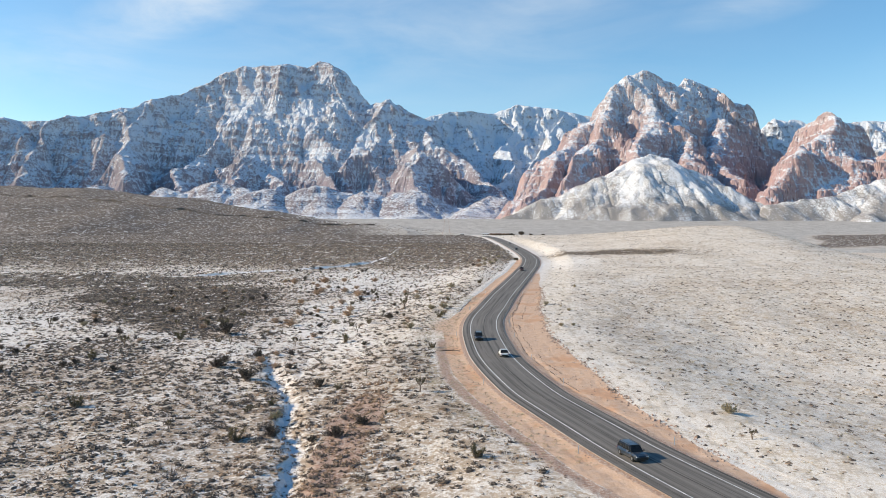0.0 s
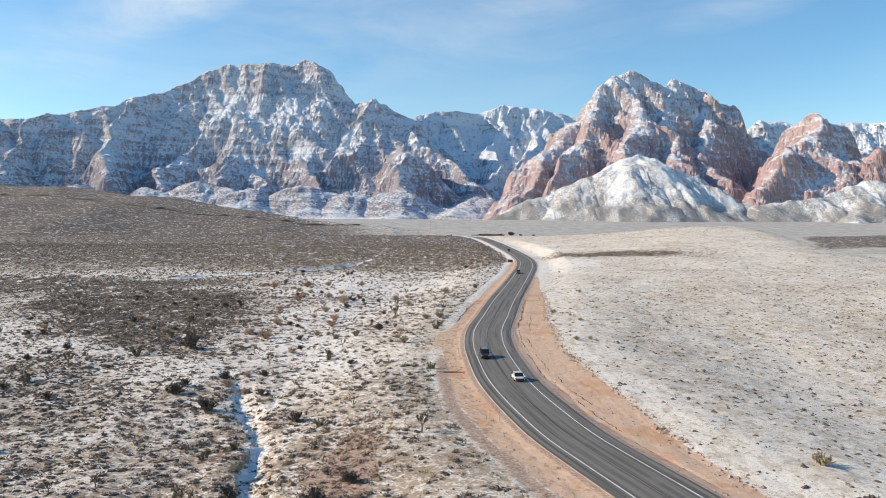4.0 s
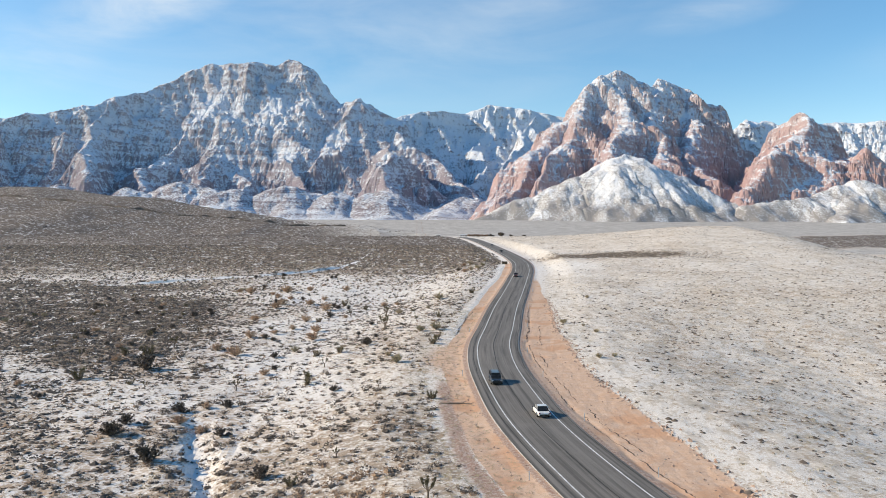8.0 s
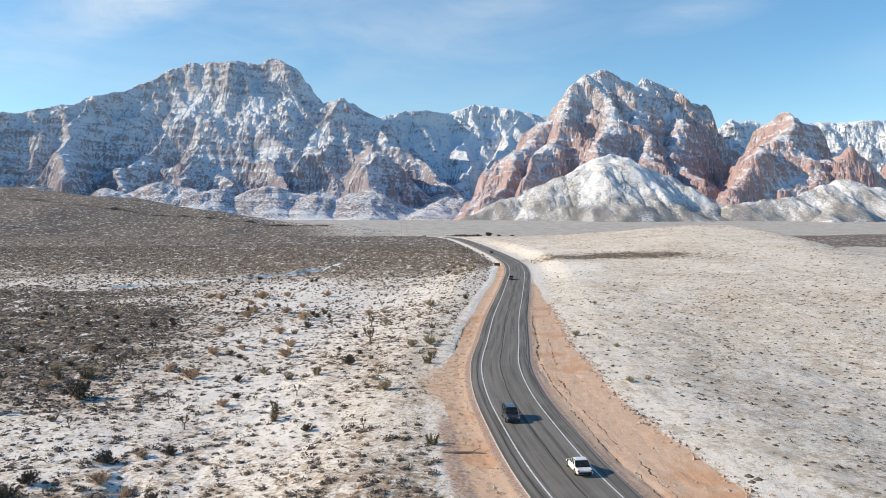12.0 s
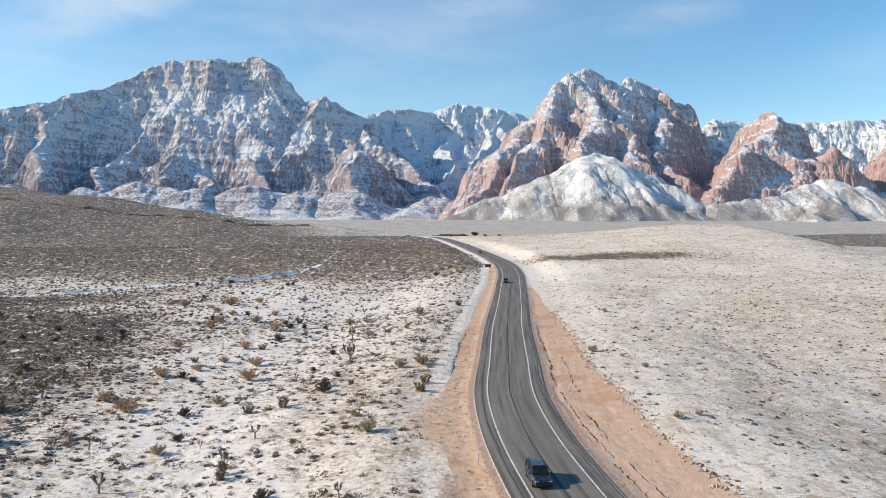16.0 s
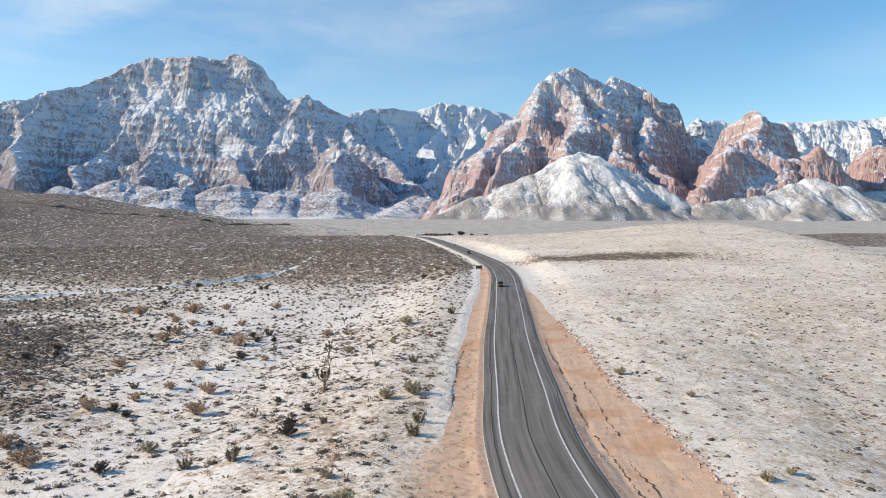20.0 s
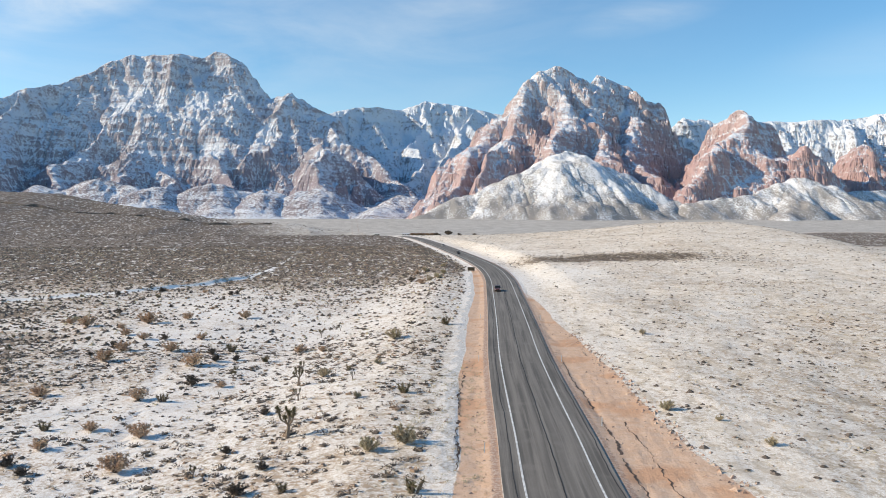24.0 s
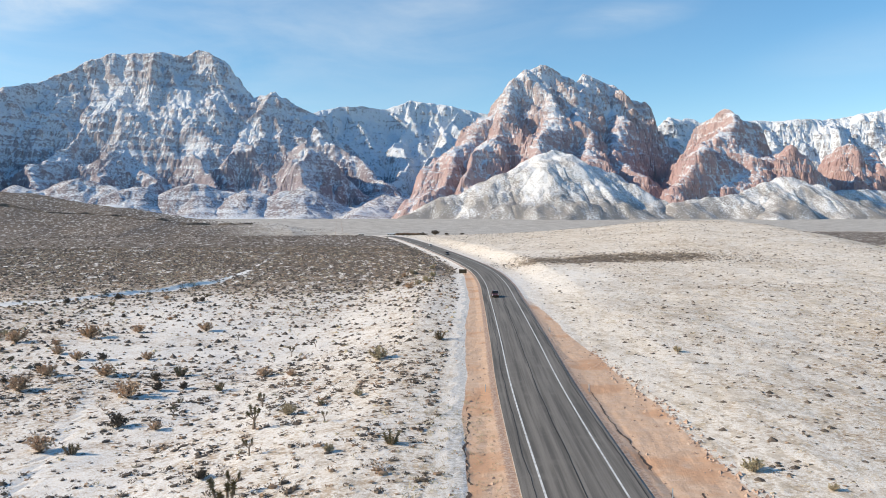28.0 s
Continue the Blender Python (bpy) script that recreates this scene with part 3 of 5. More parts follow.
# ------------------------------------------------------------------ the mountains
def massif(spines, x0, x1, y0, y1, cell, steep, seed, gully, spur, ledge, round_off, wear, crack, rubble, apron):
    """A rock mass under several ridge lines, with side spurs, gullies and ledges."""
    rng = random.Random(seed)
    xs, ys = np.arange(x0, x1 + cell, cell), np.arange(y0, y1 + cell, cell)
    X, Y = np.meshgrid(xs, ys)
    wx = X + 48 * fbm(X / 210, Y / 210, 3, seed) + 6 * fbm(X / 30, Y / 30, 2, seed + 9)
    wy = Y + 48 * fbm(X / 210, Y / 210, 3, seed + 4) + 6 * fbm(X / 30, Y / 30, 2, seed + 13)
    segments = []
    for line in spines:
        body = apron if line is spines[0] else 0
        for a, b in zip(line[:-1], line[1:]):
            a, b = np.array(a, float), np.array(b, float)
            segments.append((a, b, steep, body))
            run = math.hypot(b[0] - a[0], b[1] - a[1])
            across = np.array([b[1] - a[1], a[0] - b[0]]) / max(run, 1)
            for k in range(max(1, int(run / spur)) if spur else 0):
                p = a + (b - a) * (k + rng.random()) / max(1, int(run / spur))
                side = 1 if rng.random() < 0.5 else -1
                if across[1] * side > 0.3:
                    side = -side
                turn = rng.uniform(-0.6, 0.6)
                way = side * across
                way = np.array([way[0] * math.cos(turn) - way[1] * math.sin(turn), way[0] * math.sin(turn) + way[1] * math.cos(turn)])
                long = rng.uniform(70, 190)
                drop = rng.uniform(0.75, 1.15) * long
                mid = p + np.array([*(way * long * 0.5), -drop * rng.uniform(0.25, 0.5)]) - np.array([0, 0, 6])
                segments.append((p - np.array([0, 0, 5]), mid, steep * 1.25, 0))
                segments.append((mid, p + np.array([*(way * long), -drop - 14]), steep * 1.15, 0))
    H = np.full(X.shape, -1e3)
    away = np.full(X.shape, 1e3)
    for a, b, fall, body in segments:
        ab = b - a
        t = np.clip(((wx - a[0]) * ab[0] + (wy - a[1]) * ab[1]) / (ab[0] ** 2 + ab[1] ** 2 + 1e-6), 0, 1)
        d = np.hypot(wx - a[0] - t * ab[0], wy - a[1] - t * ab[1])
        H = np.maximum(H, a[2] + t * ab[2] - fall * d * d / (d + round_off))
        if fall == steep:
            away = np.minimum(away, d)
        if body:
            H = np.maximum(H, 0.955 * (a[2] + t * ab[2]) - body * d)
    base = land(X, Y)
    k = step(0, 90, H - base) * (0.15 + 0.85 * step(0, 70, away))
    # broad buttresses, then the joints that guide the running water
    H = H + k * gully * 2.6 * (ridged((X + 0.6 * Y) / 240, (Y - 0.6 * X) / 300, 4, seed + 25, 0.42) - 0.7)
    H = H + k * gully * 0.8 * fbm(wx / 75, wy / 75, 4, seed + 21, 0.6)
    H = H + k * 7.0 * fbm(X / 26, Y / 30, 3, seed + 31, 0.65)
    H = eroded(H, k, wear)
    # beds of rock that break into cliffs and ledges
    tilt = 0.05 * X + 20 * fbm(X / 260, Y / 260, 3, seed + 41)
    own = 0.35 + 0.65 * step(-0.35, 0.45, fbm(X / 130, Y / 130, 2, seed + 51))
    for bed, strength in ((52.0, 0.42 * ledge), (19.0, 0.62 * ledge)):
        q = (H + tilt) / bed + 0.35 * fbm(X / 60, Y / 60, 2, seed + int(bed))
        f = q - np.floor(q)
        H = H + k * own * strength * bed * (step(0.5, 0.95, f) - f + 0.2)
    # narrow upright cracks and broken rock
    H = H - k * crack * np.clip(1 - np.abs(perlin((wx + 0.25 * wy) / 30, wy / 95, seed + 55)) * 7, 0, 1)
    H = H - k * 0.6 * crack * np.clip(1 - np.abs(perlin((X - 0.4 * Y) / 16, Y / 45, seed + 57)) * 6, 0, 1)
    H = H + k * rubble * fbm(X / 22, Y / 24, 3, seed + 35, 0.75)
    return X, Y, H, base


def eroded(H, k, wear, rounds=16):
    """Running water cuts branching gullies: each point sinks towards the neighbour it drains to, the more the larger its basin."""
    rows, cols = H.shape
    own = np.arange(rows * cols).reshape(rows, cols)
    basin = np.ones(rows * cols)
    for turn in range(rounds):
        P = np.pad(H, 1, mode="edge")
        best, goal = np.full(H.shape, 1e-4), own.copy()
        for i in (-1, 0, 1):
            for j in (-1, 0, 1):
                if i or j:
                    fall = (H - P[1 + i:1 + i + rows, 1 + j:1 + j + cols]) / math.hypot(i, j)
                    on = own + i * cols + j
                    better = (fall > best) & (on >= 0) & (on < rows * cols)
                    best, goal = np.where(better, fall, best), np.where(better, on, goal)
        to, flows = goal.ravel(), goal.ravel() != own.ravel()
        for _ in range(24):
            basin = 1 + np.bincount(to[flows], basin[flows], rows * cols)
        pull = wear * np.sqrt(basin).reshape(H.shape) * k
        H = (H + pull * H.ravel()[to].reshape(H.shape)) / (1 + pull)
        P = np.pad(H, 1, mode="edge")
        mean = (P[:-2, 1:-1] + P[2:, 1:-1] + P[1:-1, :-2] + P[1:-1, 2:]) / 4
        H = H + 0.06 * k * (mean - H)
    return H


def hollows(H, cell):
    """Where the rock lies lower than its surroundings, so that drifting snow gathers: 0 to 1."""
    total = 0
    for size, weight in ((8, 0.6), (24, 0.4)):
        k = max(1, int(round(size / cell)))
        P = np.pad(H, ((k + 1, k), (k + 1, k)), mode="edge").cumsum(0).cumsum(1)
        w = 2 * k + 1
        mean = (P[w:, w:] - P[:-w, w:] - P[w:, :-w] + P[:-w, :-w]) / (w * w)
        total = total + weight * np.clip((mean - H) / (0.45 * size), -1, 1)
    f = 0.5 + 0.5 * total.ravel()
    return np.stack([f, f, f, f * 0 + 1], -1)


def mountain(label, spines, box, cell, steep, material, seed, gully=13.0, spur=75.0, ledge=1.0, round_off=14.0, talus=(), scree=None, wear=0.013, crack=6.0, rubble=3.6, apron=0.0, fan=0.70):
    """A mountain of bare rock with the talus slopes at its foot."""
    root = tagged(new("mountain"), label, "mountain", group="snowy desert mountains")
    mx = (box[0] + box[1]) / 2
    root.location = (mx, box[2], float(land(mx, box[2])))
    o = np.array(root.location)
    X, Y, H, base = massif(spines, *box, cell, steep, seed, gully, spur, ledge, round_off, wear, crack, rubble, apron)
    me = grid_mesh("rock_face", X - o[0], Y - o[1], np.maximum(H, base - 25) - o[2])
    paint(me, "hollow", hollows(H, cell))
    part("rock_face", me, material, root)
    for lines, tbox in talus:
        xs, ys = np.arange(tbox[0], tbox[1], 6.0), np.arange(tbox[2], tbox[3], 6.0)
        X, Y = np.meshgrid(xs, ys)
        wx, wy = X + 30 * fbm(X / 160, Y / 160, 3, seed + 61), Y + 30 * fbm(X / 160, Y / 160, 3, seed + 63)
        H = np.full(X.shape, -1e3)
        for line in lines:
            for a, b in zip(line[:-1], line[1:]):
                a, b = np.array(a, float), np.array(b, float)
                ab = b - a
                t = np.clip(((wx - a[0]) * ab[0] + (wy - a[1]) * ab[1]) / (ab[0] ** 2 + ab[1] ** 2), 0, 1)
                d = np.hypot(wx - a[0] - t * ab[0], wy - a[1] - t * ab[1])
                d = np.minimum(d, 700)
                H = np.maximum(H, a[2] + t * ab[2] - fan * d * d / (d + 40) + 0.00026 * fan * d * d)
        base = land(X, Y)
        k = step(0, 60, H - base)
        H = H + k * (3 * fbm(X / 45, Y / 90, 3, seed + 71) + 1.6 * fbm(X / 18, Y / 18, 2, seed + 73))
        H = eroded(H, k, 0.007, 10) + k * 4 * fbm(X / 55, Y / 70, 3, seed + 75)
        me = grid_mesh("talus_slope", X - o[0], Y - o[1], np.maximum(H, base - 25) - o[2])
        paint(me, "hollow", hollows(H, 6.0))
        part("talus_slope", me, scree or TALUS, root, "snow-covered talus with brush")
    return root


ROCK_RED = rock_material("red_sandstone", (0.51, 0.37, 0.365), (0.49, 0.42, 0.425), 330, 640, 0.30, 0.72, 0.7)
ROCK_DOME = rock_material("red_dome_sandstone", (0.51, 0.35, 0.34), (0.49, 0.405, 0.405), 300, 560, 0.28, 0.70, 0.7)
# blue distance haze is put into the rock colours of the next three
ROCK_PALE = rock_material("hazed_pale_sandstone", (0.315, 0.27, 0.305), (0.385, 0.36, 0.395), 200, 500, 0.26, 0.66, 0.5)
# the last two are darkened too, for the shade they stand in
ROCK_BACK = rock_material("hazed_snowy_cliff", (0.255, 0.24, 0.26), (0.28, 0.275, 0.295), 200, 420, -0.12, 0.42, 0.35)
ROCK_FOOT = rock_material("shaded_snowy_foot_slope", (0.27, 0.235, 0.255), (0.34, 0.305, 0.32), 200, 420, 0.50, 0.96, 0.35)

right_spines = [
    [(223, 2750, 145), (363, 2950, 320), (450, 3050, 416), (585, 3200, 537), (672, 3300, 634), (759, 3380, 721),
     (828, 3390, 749), (898, 3410, 727), (964, 3430, 683), (1029, 3463, 724), (1186, 3480, 681), (1255, 3500, 623),
     (1317, 3520, 528), (1374, 3550, 440)],
    [(828, 3390, 749), (810, 3200, 583), (747, 2950, 425), (685, 2780, 330)],
    [(1029, 3463, 724), (948, 3250, 546), (876, 3000, 390), (868, 2800, 297)],
    [(1186, 3480, 681), (1081, 3200, 471), (993, 2950, 322), (1007, 2750, 244)],
    [(672, 3300, 634), (579, 3050, 470), (506, 2880, 354), (402, 2720, 250)],
    [(450, 3050, 416), (371, 2850, 290), (295, 2700, 200)],
]
mountain("red sandstone peak dusted with snow above a white talus fan", right_spines,
         (140, 1500, 2560, 3560), 3.5, 1.95, ROCK_RED, 100, round_off=50, crack=10.0, rubble=5.5, talus=[([
             [(690, 2680, 318), (650, 2640, 300)],
             [(740, 2650, 290), (700, 2560, 235), (690, 2440, 165)],
             [(674, 2661, 313), (812, 2620, 247), (913, 2540, 174), (967, 2450, 117)],
             [(674, 2661, 313), (494, 2600, 237), (340, 2540, 164), (192, 2480, 107)]], (80, 1120, 2180, 2860))])
far_spines = [
    [(1350, 3010, 470), (1382, 2900, 490), (1453, 2900, 453), (1473, 2850, 374), (1466, 2800, 291)],
    [(1382, 2900, 490), (1256, 2700, 373), (1120, 2600, 305), (1019, 2500, 191)],
    [(1473, 2850, 374), (1318, 2650, 294), (1211, 2520, 193)],
    [(1466, 2800, 291), (1446, 2650, 338), (1497, 2620, 302), (1543, 2600, 254), (1550, 2550, 196)],
    [(1937, 3100, 357), (1939, 3000, 389), (1973, 2950, 331), (1974, 2900, 243), (2074, 2900, 202)],
]
mountain("rounded red sandstone domes with snow on top", far_spines,
         (960, 2200, 2400, 3230), 3.4, 2.5, ROCK_DOME, 200, gully=9, spur=150, round_off=110, crack=8.0, rubble=4.5, talus=[([
             [(997, 2450, 140), (1190, 2480, 168), (1375, 2530, 226), (1460, 2500, 201), (1519, 2420, 136), (1601, 2380, 101)],
             [(1375, 2530, 226), (1289, 2400, 152), (1202, 2280, 90)],
             [(1600, 2600, 190), (1900, 2800, 200), (2100, 2800, 180)]], (900, 2250, 2180, 2900))])
left_ridge = [
    (-2300, 3650, 563), (-2098, 3750, 591), (-1910, 3800, 594), (-1706, 3950, 650), (-1557, 4150, 740), (-1400, 4320, 831),
     (-1270, 4450, 937), (-1098, 4480, 991), (-890, 4500, 1006), (-807, 4500, 990), (-688, 4510, 1037), (-594, 4500, 981),
     (-525, 4480, 889), (-422, 4400, 771), (-305, 4280, 781), (-205, 4280, 700), (-108, 4280, 661),
]
left_spurs = [
    [(-688, 4510, 1037), (-756, 4350, 777), (-717, 4050, 530), (-590, 3800, 371), (-500, 3520, 212)],
    [(-305, 4280, 781), (-400, 4120, 600), (-437, 4000, 500), (-520, 3850, 400)],
    [(-305, 4280, 781), (-150, 4180, 610), (-60, 4080, 540), (100, 3920, 400), (251, 3650, 220)],
    [(-257, 3620, 257), (-205, 3690, 380), (-148, 3750, 459), (-2, 3700, 354), (205, 3650, 170)],
    [(-160, 3980, 440), (-148, 3750, 459), (-135, 3450, 222)],
    [(-994, 3600, 228), (-970, 3780, 350), (-937, 3950, 452), (-850, 3850, 360), (-739, 3600, 242)],
    [(-1098, 4480, 991), (-1099, 4250, 729), (-1170, 4000, 520), (-1249, 3750, 350), (-1180, 3550, 240)],
    [(-1557, 4150, 740), (-1500, 3800, 490), (-1420, 3500, 316)],
    [(-1910, 3800, 594), (-1850, 3600, 440), (-1780, 3400, 300)],
]
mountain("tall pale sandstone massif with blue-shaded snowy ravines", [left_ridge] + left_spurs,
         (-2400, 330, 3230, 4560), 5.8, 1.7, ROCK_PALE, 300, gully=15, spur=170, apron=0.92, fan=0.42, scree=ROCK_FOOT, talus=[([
             [(-1875, 3400, 235), (-1800, 3250, 150)], [(-1500, 3450, 262), (-1440, 3250, 150)], [(-1230, 3470, 250), (-1270, 3300, 160)],
             [(-1010, 3500, 282), (-1040, 3300, 150)], [(-800, 3470, 245), (-760, 3250, 140)], [(-560, 3520, 268), (-520, 3280, 150)],
             [(-350, 3470, 240), (-370, 3250, 140)], [(-150, 3430, 238), (-120, 3200, 125)],
             [(66, 3150, 128), (119, 3400, 160), (208, 3700, 250)]], (-2300, 420, 2950, 3760))])
back_spines = [
    [(-275, 4300, 642), (-112, 4400, 709), (28, 4520, 754), (293, 4680, 770), (443, 4763, 835), (568, 4763, 811),
     (702, 4760, 791), (868, 4750, 767), (1057, 4700, 726)],
    [(443, 4763, 835), (343, 4450, 562), (306, 4150, 394), (213, 3800, 243)],
    [(702, 4760, 791), (578, 4450, 594), (447, 4100, 390)],
]
mountain("distant snow-covered plateau wall at the head of a canyon", back_spines,
         (-350, 1100, 3600, 4830), 7.5, 1.4, ROCK_BACK, 400, ledge=0.9, gully=10, spur=160, apron=0.95)
side_spines = [
    [(1317, 3650, 443), (1416, 3650, 546), (1467, 3650, 587), (1545, 3650, 573), (1638, 3700, 590), (1701, 3700, 557), (1787, 3700, 530)],
    [(1780, 3700, 560), (1885, 3700, 578), (2067, 3700, 582), (2250, 3700, 592), (2425, 3700, 613), (2595, 3700, 657), (2840, 3700, 674)],
    [(2250, 3700, 592), (2180, 3400, 440), (2120, 3200, 330)],
    [(2595, 3700, 657), (2500, 3400, 470), (2400, 3200, 350)],
]
mountain("long snow-covered ridge behind red domes", side_spines,
         (1230, 2900, 2950, 3800), 7.5, 1.1, ROCK_BACK, 500, gully=14, spur=150)


# ------------------------------------------------------------------ brush of the desert floor
def leaf_material(name, a, b, c):
    m = Mat(name, 0.9)
    geo = m.t.nodes.new("ShaderNodeNewGeometry")
    r = geo.outputs["Random Per Island"]
    tone = m.mix(r, a, b)
    m.colour(m.mix(m.ramp(m.noise(0.22, 3), 0.45, 0.7), tone, c))
    return m.m


SAGE = leaf_material("grey_sagebrush", (0.052, 0.043, 0.036), (0.20, 0.162, 0.134), (0.132, 0.105, 0.082))
STRAW = leaf_material("dry_bunchgrass", (0.40, 0.32, 0.215), (0.56, 0.47, 0.33), (0.42, 0.37, 0.24))
RUST = leaf_material("rusty_buckwheat", (0.26, 0.175, 0.115), (0.40, 0.28, 0.19), (0.24, 0.165, 0.115))
GREEN = leaf_material("olive_yucca_leaf", (0.085, 0.078, 0.042), (0.20, 0.165, 0.085), (0.14, 0.11, 0.065))
BARK = plain("grey_brown_bark", (0.16, 0.12, 0.09), (0.28, 0.22, 0.17), 6.0, 0.95, 0.0, 0.8, 0.03)


def tuft(count, seed, tall=0.7, upright=0.4, size=0.2):
    """Small leaf blades filling a low dome one metre wide: array (count, 3, 3)."""
    rng = np.random.RandomState(seed)
    a = rng.rand(count) * 2 * math.pi
    r = np.sqrt(rng.rand(count)) * 0.5
    h = rng.rand(count) ** 0.8 * np.sqrt(np.clip(1 - (r / 0.52) ** 2, 0.03, 1)) * tall
    root = np.stack([np.cos(a) * r, np.sin(a) * r, h * 0.92], -1)
    way = np.stack([np.cos(a) * r * 1.6 + rng.randn(count) * 0.45, np.sin(a) * r * 1.6 + rng.randn(count) * 0.45, upright + rng.rand(count) * 0.6], -1)
    way /= np.linalg.norm(way, axis=1, keepdims=True)
    side = np.cross(way, rng.randn(count, 3))
    side /= np.linalg.norm(side, axis=1, keepdims=True)
    s = size * (0.6 + 0.8 * rng.rand(count, 1))
    return np.stack([root - side * s * 0.45, root + side * s * 0.45, root + way * s * 1.5], 1)


def mound(seed, tall=0.5):
    """A low rounded cushion of twigs one metre wide, with loose twigs standing out of it."""
    rng = np.random.RandomState(seed + 500)
    turn = np.arange(6) * math.pi / 3 + rng.uniform(-0.25, 0.25, (2, 6))
    low = np.stack([np.cos(turn[0]), np.sin(turn[0]), np.zeros(6)], -1) * (0.5 * rng.uniform(0.7, 1.15, (6, 1)))
    mid = np.stack([np.cos(turn[1]) * 0.36, np.sin(turn[1]) * 0.36, np.full(6, tall * 0.62)], -1) * rng.uniform(0.7, 1.25, (6, 1))
    top = np.array([rng.uniform(-0.1, 0.1), rng.uniform(-0.1, 0.1), tall * rng.uniform(0.75, 1.05)])
    tris = []
    for k in range(6):
        j = (k + 1) % 6
        tris += [(low[k], low[j], mid[k]), (low[j], mid[j], mid[k]), (mid[k], mid[j], top)]
    return np.concatenate([np.array(tris) * (0.86, 0.86, 0.8), tuft(16, seed + 900, tall * 1.15, 0.25, 0.16)])


def scatter(name, label, material, spots, sizes, templates, seed, squash=(0.7, 1.1)):
    """One mesh of many small plants at spots (x, y)."""
    rng = np.random.RandomState(seed)
    n = len(spots)
    z = ground_height(spots[:, 0], spots[:, 1]) - 0.04
    pick = rng.randint(0, len(templates), n)
    turn = rng.rand(n) * 2 * math.pi
    blocks = []
    for k, tpl in enumerate(templates):
        m = pick == k
        if not m.any():
            continue
        c, s = np.cos(turn[m]), np.sin(turn[m])
        v = tpl.reshape(-1, 3)
        x = (c[:, None] * v[None, :, 0] - s[:, None] * v[None, :, 1]) * sizes[m, None] + spots[m, 0, None]
        y = (s[:, None] * v[None, :, 0] + c[:, None] * v[None, :, 1]) * sizes[m, None] + spots[m, 1, None]
        q = rng.uniform(*squash, m.sum())
        h = v[None, :, 2] * sizes[m, None] * q[:, None] + z[m, None]
        blocks.append(np.stack([x, y, h], -1).reshape(-1, 3))
    verts = np.concatenate(blocks)
    me = sheet(name, verts, np.arange(len(verts)).reshape(-1, 3))
    return tagged(part(name, me, material), label, "brush", kind="stuff")


rng = np.random.RandomState(12)


def sow(n, x0, x1, y0, y1, chance):
    """Random spots in a rectangle, kept with a chance that depends on the place, clear of the road."""
    p = np.stack([rng.uniform(x0, x1, n), rng.uniform(y0, y1, n)], -1)
    return p[rng.rand(n) < chance(p[:, 0], p[:, 1])]


def cover(x, y):
    z = zones(x, y)
    u = x - road_x(y)
    clear = (1 - z[:, 0]) * (1 - 0.8 * z[:, 3]) * step(8, 11, np.abs(u))
    clump = step(-0.5, 0.5, fbm(x / 7, y / 7, 2, 61) + 0.6 * fbm(x / 30, y / 30, 2, 63))
    return z, u, clear * (0.5 + 0.5 * clump) * 0.85 * step(-10, 85, y)


def left_brush(x, y):
    z, u, c = cover(x, y)
    # an open stretch of snow along the footpath
    c = c * (1 - 0.55 * np.exp(-((x + 35) / 17) ** 2 - ((y - 288) / 48) ** 2))
    return c * (0.62 + 0.38 * step(25, 45, -u) + 0.38 * step(380, 450, y)) * step(12, 14, -u + 4 * step(480, 530, y)) * (0.34 + 0.95 * z[:, 2] * (1 + 0.25 * step(30, 60, -u) * (1 - step(400, 450, y))))


def right_brush(x, y):
    z, u, c = cover(x, y)
    return c * step(9, 14, u) * (0.34 + 0.75 * z[:, 2])


def cushion(seed, twigs, tall, size):
    """A rounded shrub: a dense core of twigs and a loose rim of leaf blades."""
    return np.concatenate([mound(seed, tall)[:18] * (0.82, 0.82, 0.75), tuft(twigs, seed, tall, 0.1, size)])


BIG = [cushion(k, 24, 0.4, 0.105) for k in range(12)] + [tuft(40, k, 0.4, 0.15, 0.105) for k in range(4)]
MID = [cushion(20 + k, 7, 0.36, 0.14) for k in range(8)]


def lump(seed, twigs):
    """A small shrub for far off: a low six-sided heap with some blades."""
    rim = mound(seed, 0.42)[:18]
    top = rim[2][2]
    return np.concatenate([np.array([(rim[3 * k][0], rim[3 * k][1], top) for k in range(6)]), tuft(twigs, seed, 0.42, 0.15, 0.13)])


FAR = [lump(40 + k, 1) for k in range(8)]
HALF = [lump(30 + k, 2) for k in range(8)]
TINY = [mound(80 + k, 0.45)[[0, 2, 5, 6, 8, 11, 12, 14, 17]] for k in range(5)] + [tuft(8, 80 + k, 0.5, 0.4, 0.21) for k in range(2)]
GRASS = [tuft(16, 60 + k, 0.6, 0.8, 0.14) for k in range(6)]


def sizes(n, lo, hi, power=2.0):
    return lo + (hi - lo) * rng.rand(n) ** power


